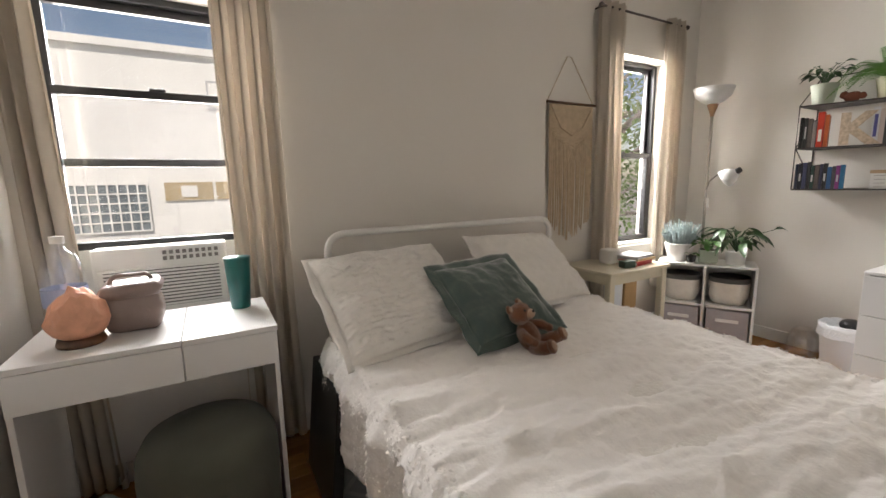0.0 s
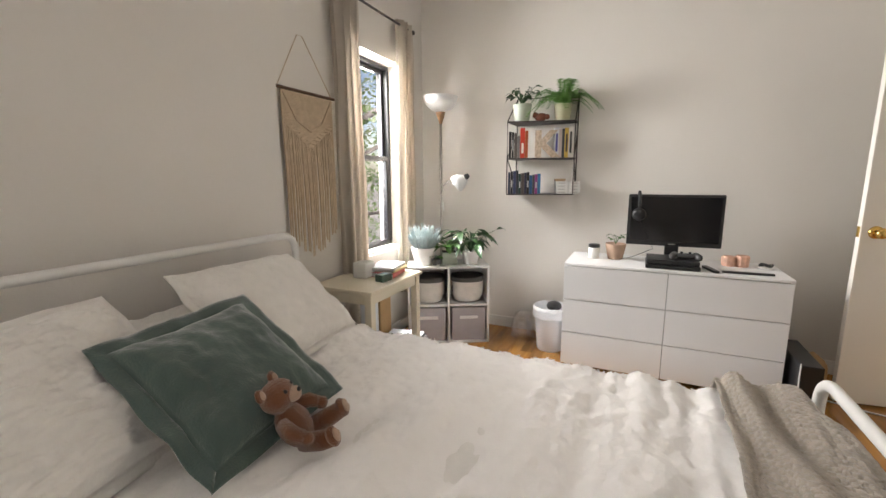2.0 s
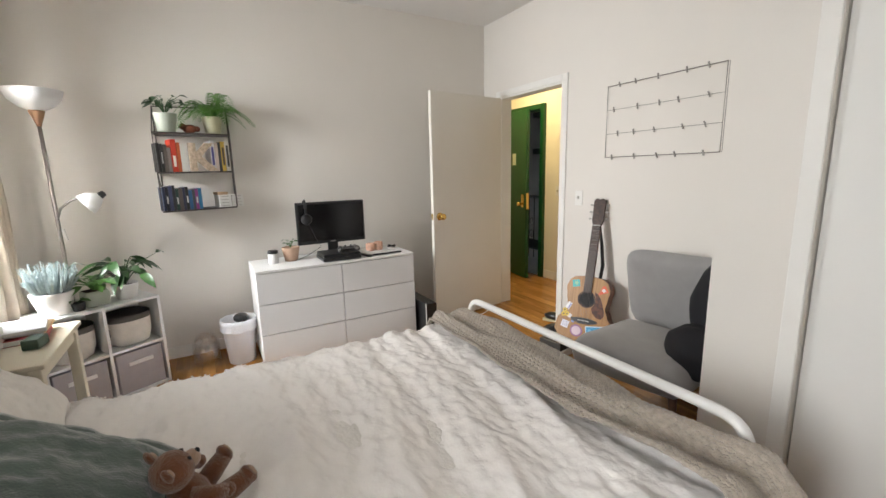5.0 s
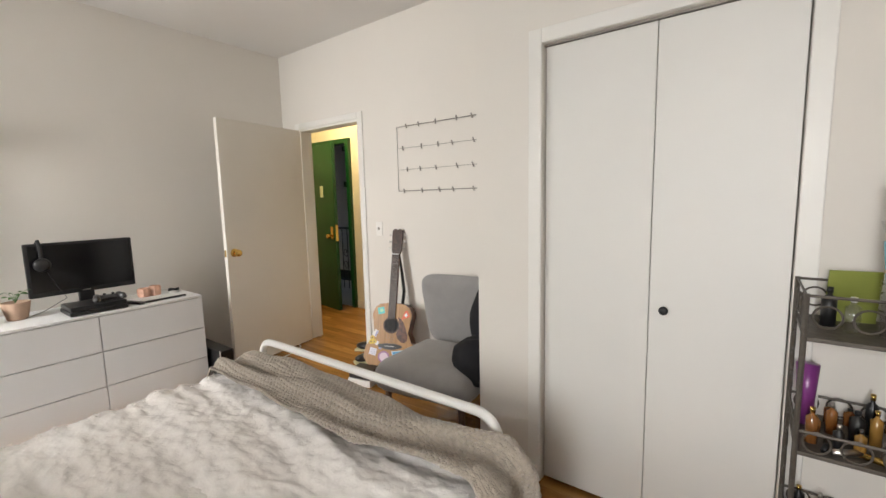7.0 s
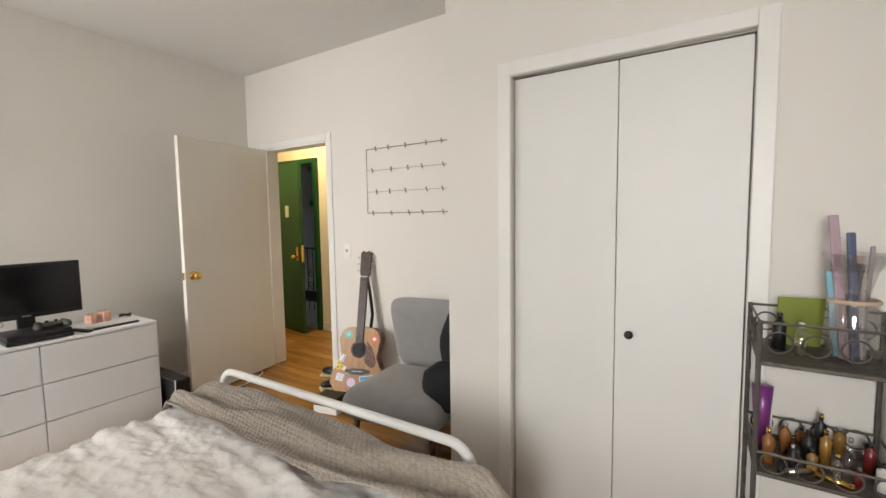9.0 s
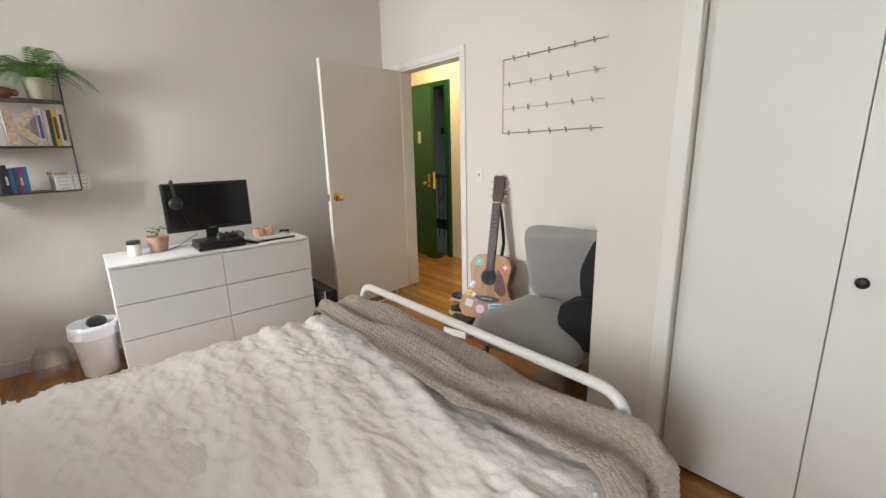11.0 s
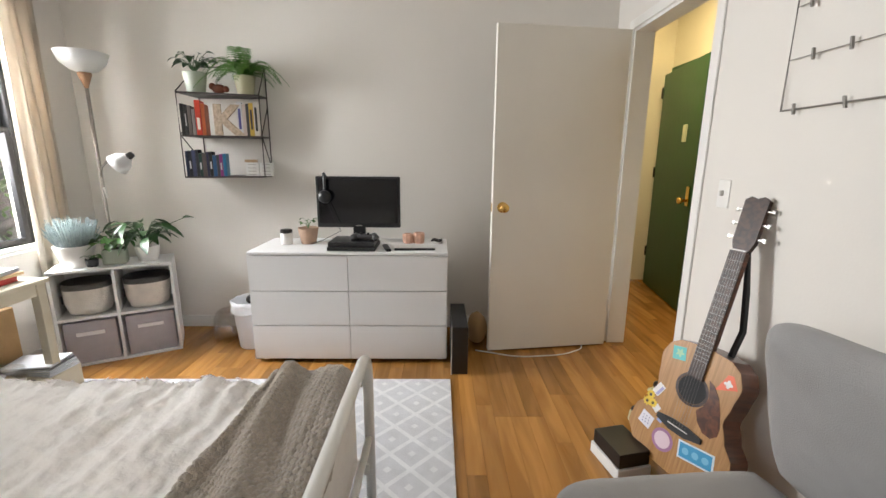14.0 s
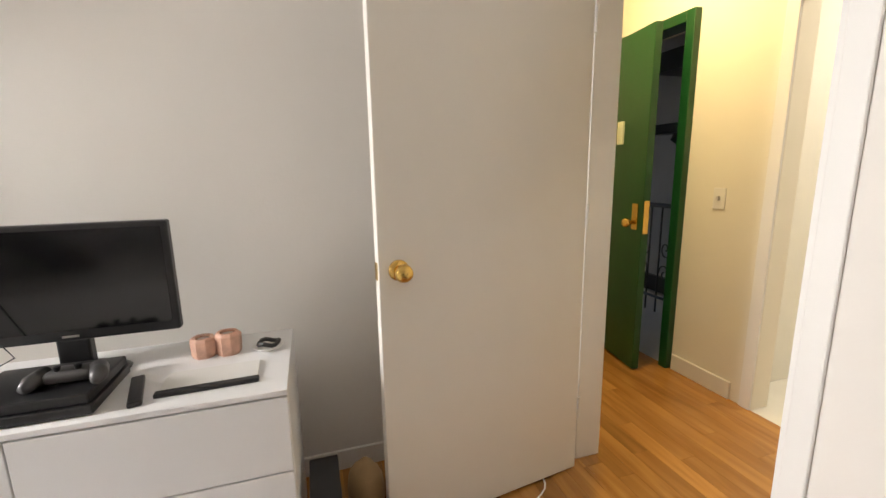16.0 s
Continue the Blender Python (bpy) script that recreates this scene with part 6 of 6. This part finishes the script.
def bottle(x, y_, z, r, h, mat, cap, label, name="bottle", neck=0.35):
    t_ = thing(name, pose(-0.045 + x, -0.045 + y_, z), label, "bottle", "toiletries")
    part("body", lathe([(0, 0), (r, 0), (r, h * 0.72), (r * neck, h * 0.80), (r * neck, h * 0.86), (0, h * 0.86)], seg=16), mat, t_, smooth=True)
    part("cap", lathe([(0, h * 0.86), (r * neck * 1.2, h * 0.86), (r * neck * 1.2, h), (0, h)], seg=12), cap, t_, smooth=True)


rnd = random.Random(3)
cols = [M["amber"], M["pot_white"], flat("burgundy_bottle", (0.16, 0.02, 0.02), 0.15), M["clear"], flat("honey_bottle", (0.32, 0.17, 0.04), 0.15), M["plastic_black"], M["amber"]]
for k, z in enumerate((0.30, 0.64)):
    for i in range(18):
        x, y_ = -0.125 + (i % 6) * 0.049 + rnd.uniform(-0.008, 0.008), -0.095 + (i // 6) * 0.09 + rnd.uniform(-0.02, 0.02)
        bottle(x, y_, z, rnd.uniform(0.011, 0.018), rnd.uniform(0.05, 0.125), cols[(i + k * 3) % 7], (M["plastic_black"], M["chrome"], M["brass"])[i % 3], "small perfume or cosmetic bottle on the rack")
bottle(0.10, -0.02, 0.97, 0.018, 0.115, M["plastic_black"], M["plastic_black"], "black cosmetic bottle on the rack")
bottle(0.055, 0.03, 0.97, 0.018, 0.10, M["clear"], M["pot_white"], "clear cosmetic bottle on the rack")
box_red = solid("gift_box", box(-0.05, 0.05, -0.035, 0.035, 0, 0.13, 0.003), flat("deep_red_card", (0.22, 0.015, 0.02), 0.4), "deep red cardboard gift box on the rack", "box", pose(-0.07, 0.055, 0.30, 0, 0, 12))
tin = thing("round_tin", pose(0.075, 0.055, 0.30), "round white cosmetic tin on the rack", "tin")
part("body", lathe([(0, 0), (0.035, 0), (0.037, 0.004), (0.037, 0.09), (0, 0.09)], seg=24), M["pot_white"], tin, smooth=True)
part("lid", lathe([(0, 0.09), (0.039, 0.09), (0.039, 0.115), (0.035, 0.119), (0, 0.119)], seg=24), M["chrome"], tin, "metal lid", smooth=True)
for i, (x, y_, a, m_) in enumerate(((0.05, 0.10, 30, "chrome"), (-0.02, 0.11, -20, "brass"), (0.09, 0.085, 75, "plastic_black"))):
    solid("lipstick", tube([(-0.04, 0, 0.009), (0.04, 0, 0.009)], 0.009, seg=12), M[m_], "slim cosmetic tube lying on the rack", "cosmetic", pose(x - 0.045, y_ - 0.045, 0.64, 0, 0, a), True, "toiletries")
tb2 = solid("lotion_tube", lathe([(0, 0), (0.018, 0), (0.024, 0.10), (0.030, 0.19), (0.0, 0.19)], seg=14), flat("magenta_tube", (0.20, 0.04, 0.20), 0.3), "purple cosmetic tube standing on the rack", "tube", pose(0.085, -0.10, 0.64, 4, 0, 0), True)
gcd = solid("greeting_card", box(-0.06, 0.06, -0.002, 0.002, 0, 0.16, 0.0005), flat("olive_card", (0.24, 0.27, 0.05)), "olive green card propped on the rack", "card", pose(0.0, -0.14, 0.97, -8, 0, 10))
vj = thing("brush_jar", pose(-0.10, -0.02, 0.97), "glass jar of makeup brushes and wrapped bouquet", "jar")
part("jar", lathe([(0, 0), (0.058, 0), (0.062, 0.01), (0.062, 0.15), (0.05, 0.17), (0.05, 0.185), (0.046, 0.185), (0.046, 0.165), (0.057, 0.148), (0.057, 0.012), (0, 0.008)], seg=24), M["clear"], vj, smooth=True)
part("twine", tube([(0.053 * math.cos(i * math.pi / 10), 0.053 * math.sin(i * math.pi / 10), 0.176) for i in range(20)], 0.006, closed=True, seg=6), M["macrame"], vj)
for i, (c, h) in enumerate((((0.20, 0.42, 0.5), 0.26), ((0.45, 0.33, 0.37), 0.42), ((0.12, 0.15, 0.24), 0.37), ((0.5, 0.45, 0.42), 0.24), ((0.35, 0.3, 0.33), 0.33), ((0.62, 0.55, 0.58), 0.22), ((0.12, 0.12, 0.16), 0.28))):
    a = i * 0.9
    part("brush", box(-0.012, 0.012, -0.005, 0.005, 0.012, h, 0.003, m=pose(0.025 * math.cos(a), 0.025 * math.sin(a), 0, 6 * math.sin(a), 6 * math.cos(a), 20 * i)), flat("brush_%d" % i, c), vj)
b = lathe([(0.02, 0.16), (0.05, 0.26), (0.075, 0.31), (0.073, 0.31), (0.048, 0.26)], seg=20)
for v in b.verts:
    v.co += Vector((fbm(v.co.x * 40, v.co.y * 40, v.co.z * 10), fbm(v.co.y * 40, v.co.z * 20, 3), 0)) * 0.012
part("wrapping", b, M["clear"], vj, "crinkled clear wrapping")

# ---- outside ----
solid("ground", box(-400, 400, -60, 600, -4.2, -4.0), M["ground"], "pale yard ground below the windows", "ground", kind="structure")
eb = thing("apartment_building", pose(0, 9.5, 0), "white painted brick building across the yard", "building")
part("wall", box(-9, 1.9, 0, 6, -4, 3.5), M["ext_white"], eb)
part("parapet", box(-9, 1.9, -0.08, 0.3, 3.5, 3.62), M["ext_white"], eb)
part("ledge", box(-9, 1.9, -0.12, 0, -1.35, -1.2), M["ext_grey"], eb)
gw = part("block_window", box(-1.6, -0.5, -0.03, 0.0, 0.5, 1.3), M["ext_glass"], eb, "glass block window")
for i in range(9):
    part("mullion", box(-1.6 + i * 0.1375 - 0.012, -1.6 + i * 0.1375 + 0.012, -0.05, -0.03, 0.5, 1.3), M["ext_white"], gw)
for i in range(6):
    part("mullion", box(-1.6, -0.5, -0.049, -0.029, 0.5 + i * 0.16 - 0.012, 0.5 + i * 0.16 + 0.012), M["ext_white"], gw)
for x in (-0.25, 0.55):
    w_ = part("window", box(x, x + 0.75, -0.03, 0.0, 1.0, 1.32), M["ext_brick"], eb)
    part("pane", box(x + 0.25, x + 0.5, -0.05, -0.03, 1.06, 1.26), M["ext_white"], w_)
w_ = part("window", box(0.55, 0.80, -0.03, 0.0, 2.6, 3.1), M["ext_grey"], eb)
part("pane", box(0.58, 0.77, -0.045, -0.03, 2.64, 3.06), M["ext_white"], w_)


def tree(m, h, seed):
    rnd = random.Random(seed)
    t_ = thing("tree", m, "leafy green tree outside the window", "tree", "trees")
    bm = tube([(0, 0, 0), (0.1, 0, h * 0.3), (0.0, 0.1, h * 0.6), (0.15, 0, h * 0.9)], [0.22, 0.17, 0.11, 0.04], seg=10)
    tips = []
    for i in range(11):
        a, z = rnd.uniform(0, 6.283), h * rnd.uniform(0.3, 0.8)
        e = Vector((math.cos(a) * rnd.uniform(1.0, 2.2), math.sin(a) * rnd.uniform(1.0, 2.2), z + rnd.uniform(0.4, 1.4)))
        tube([(0.05, 0, z), Vector((0.05, 0, z)).lerp(e, 0.5) + Vector((0, 0, 0.2)), e], [0.07, 0.05, 0.02], bm, 6)
        tips += [e, e.lerp(Vector((0, 0, z)), 0.4)]
    part("trunk", bm, M["bark"], t_, smooth=True)
    vs, fs = [], []
    for _ in range(5200):
        c = rnd.choice(tips) + Vector((rnd.gauss(0, 0.55), rnd.gauss(0, 0.55), rnd.gauss(0, 0.45)))
        d = Vector((rnd.uniform(-1, 1), rnd.uniform(-1, 1), rnd.uniform(-0.8, 0.3))).normalized()
        w_ = d.cross(Vector((0, 0, 1))).normalized() * 0.035
        i = len(vs)
        vs += [c, c + d * 0.05 + w_, c + d * 0.12, c + d * 0.05 - w_]
        fs.append((i, i + 1, i + 2, i + 3))
    me = bpy.data.meshes.new("crown")
    me.from_pydata(vs, [], fs)
    me.materials.append(M["leaf_tree"])
    o_ = new("crown", me)
    o_.parent = t_


tree(pose(5.9, 5.9, -4.0), 7.5, 2)
tree(pose(8.2, 7.6, -4.0), 8.0, 9)

# ---- floor strips ----
rnd = random.Random(11)
PWD = 0.083
meshes = {}


def strip_mesh(length, width):
    key = (round(length, 3), round(width, 3))
    if key not in meshes:
        b = box(0, key[0] - 0.0006, 0, key[1] - 0.0007, -0.012, 0.0, 0.0006, seg=1)
        me = bpy.data.meshes.new("plank")
        b.to_mesh(me)
        b.free()
        me.materials.append(M["plank"])
        meshes[key] = me
    return meshes[key]


def lay(x0, x1, y0, y1):
    y = y0
    while y < y1 - 0.01:
        w = min(PWD, y1 - y)
        x = x0 - rnd.choice((0.0, 0.2, 0.4, 0.6))
        while x < x1 - 0.01:
            L = rnd.choice((0.7, 0.9, 1.1, 1.3, 1.5))
            a, c = max(x, x0), min(x + L, x1)
            if c - a > 0.04:
                ob = new("plank", strip_mesh(c - a, w))
                ob.parent = floor
                ob.location = (a, y, 0)
            x += L
        y += w


lay(XW, XE, YS, YN2)
lay(2.6, 5.36, HY, YS)
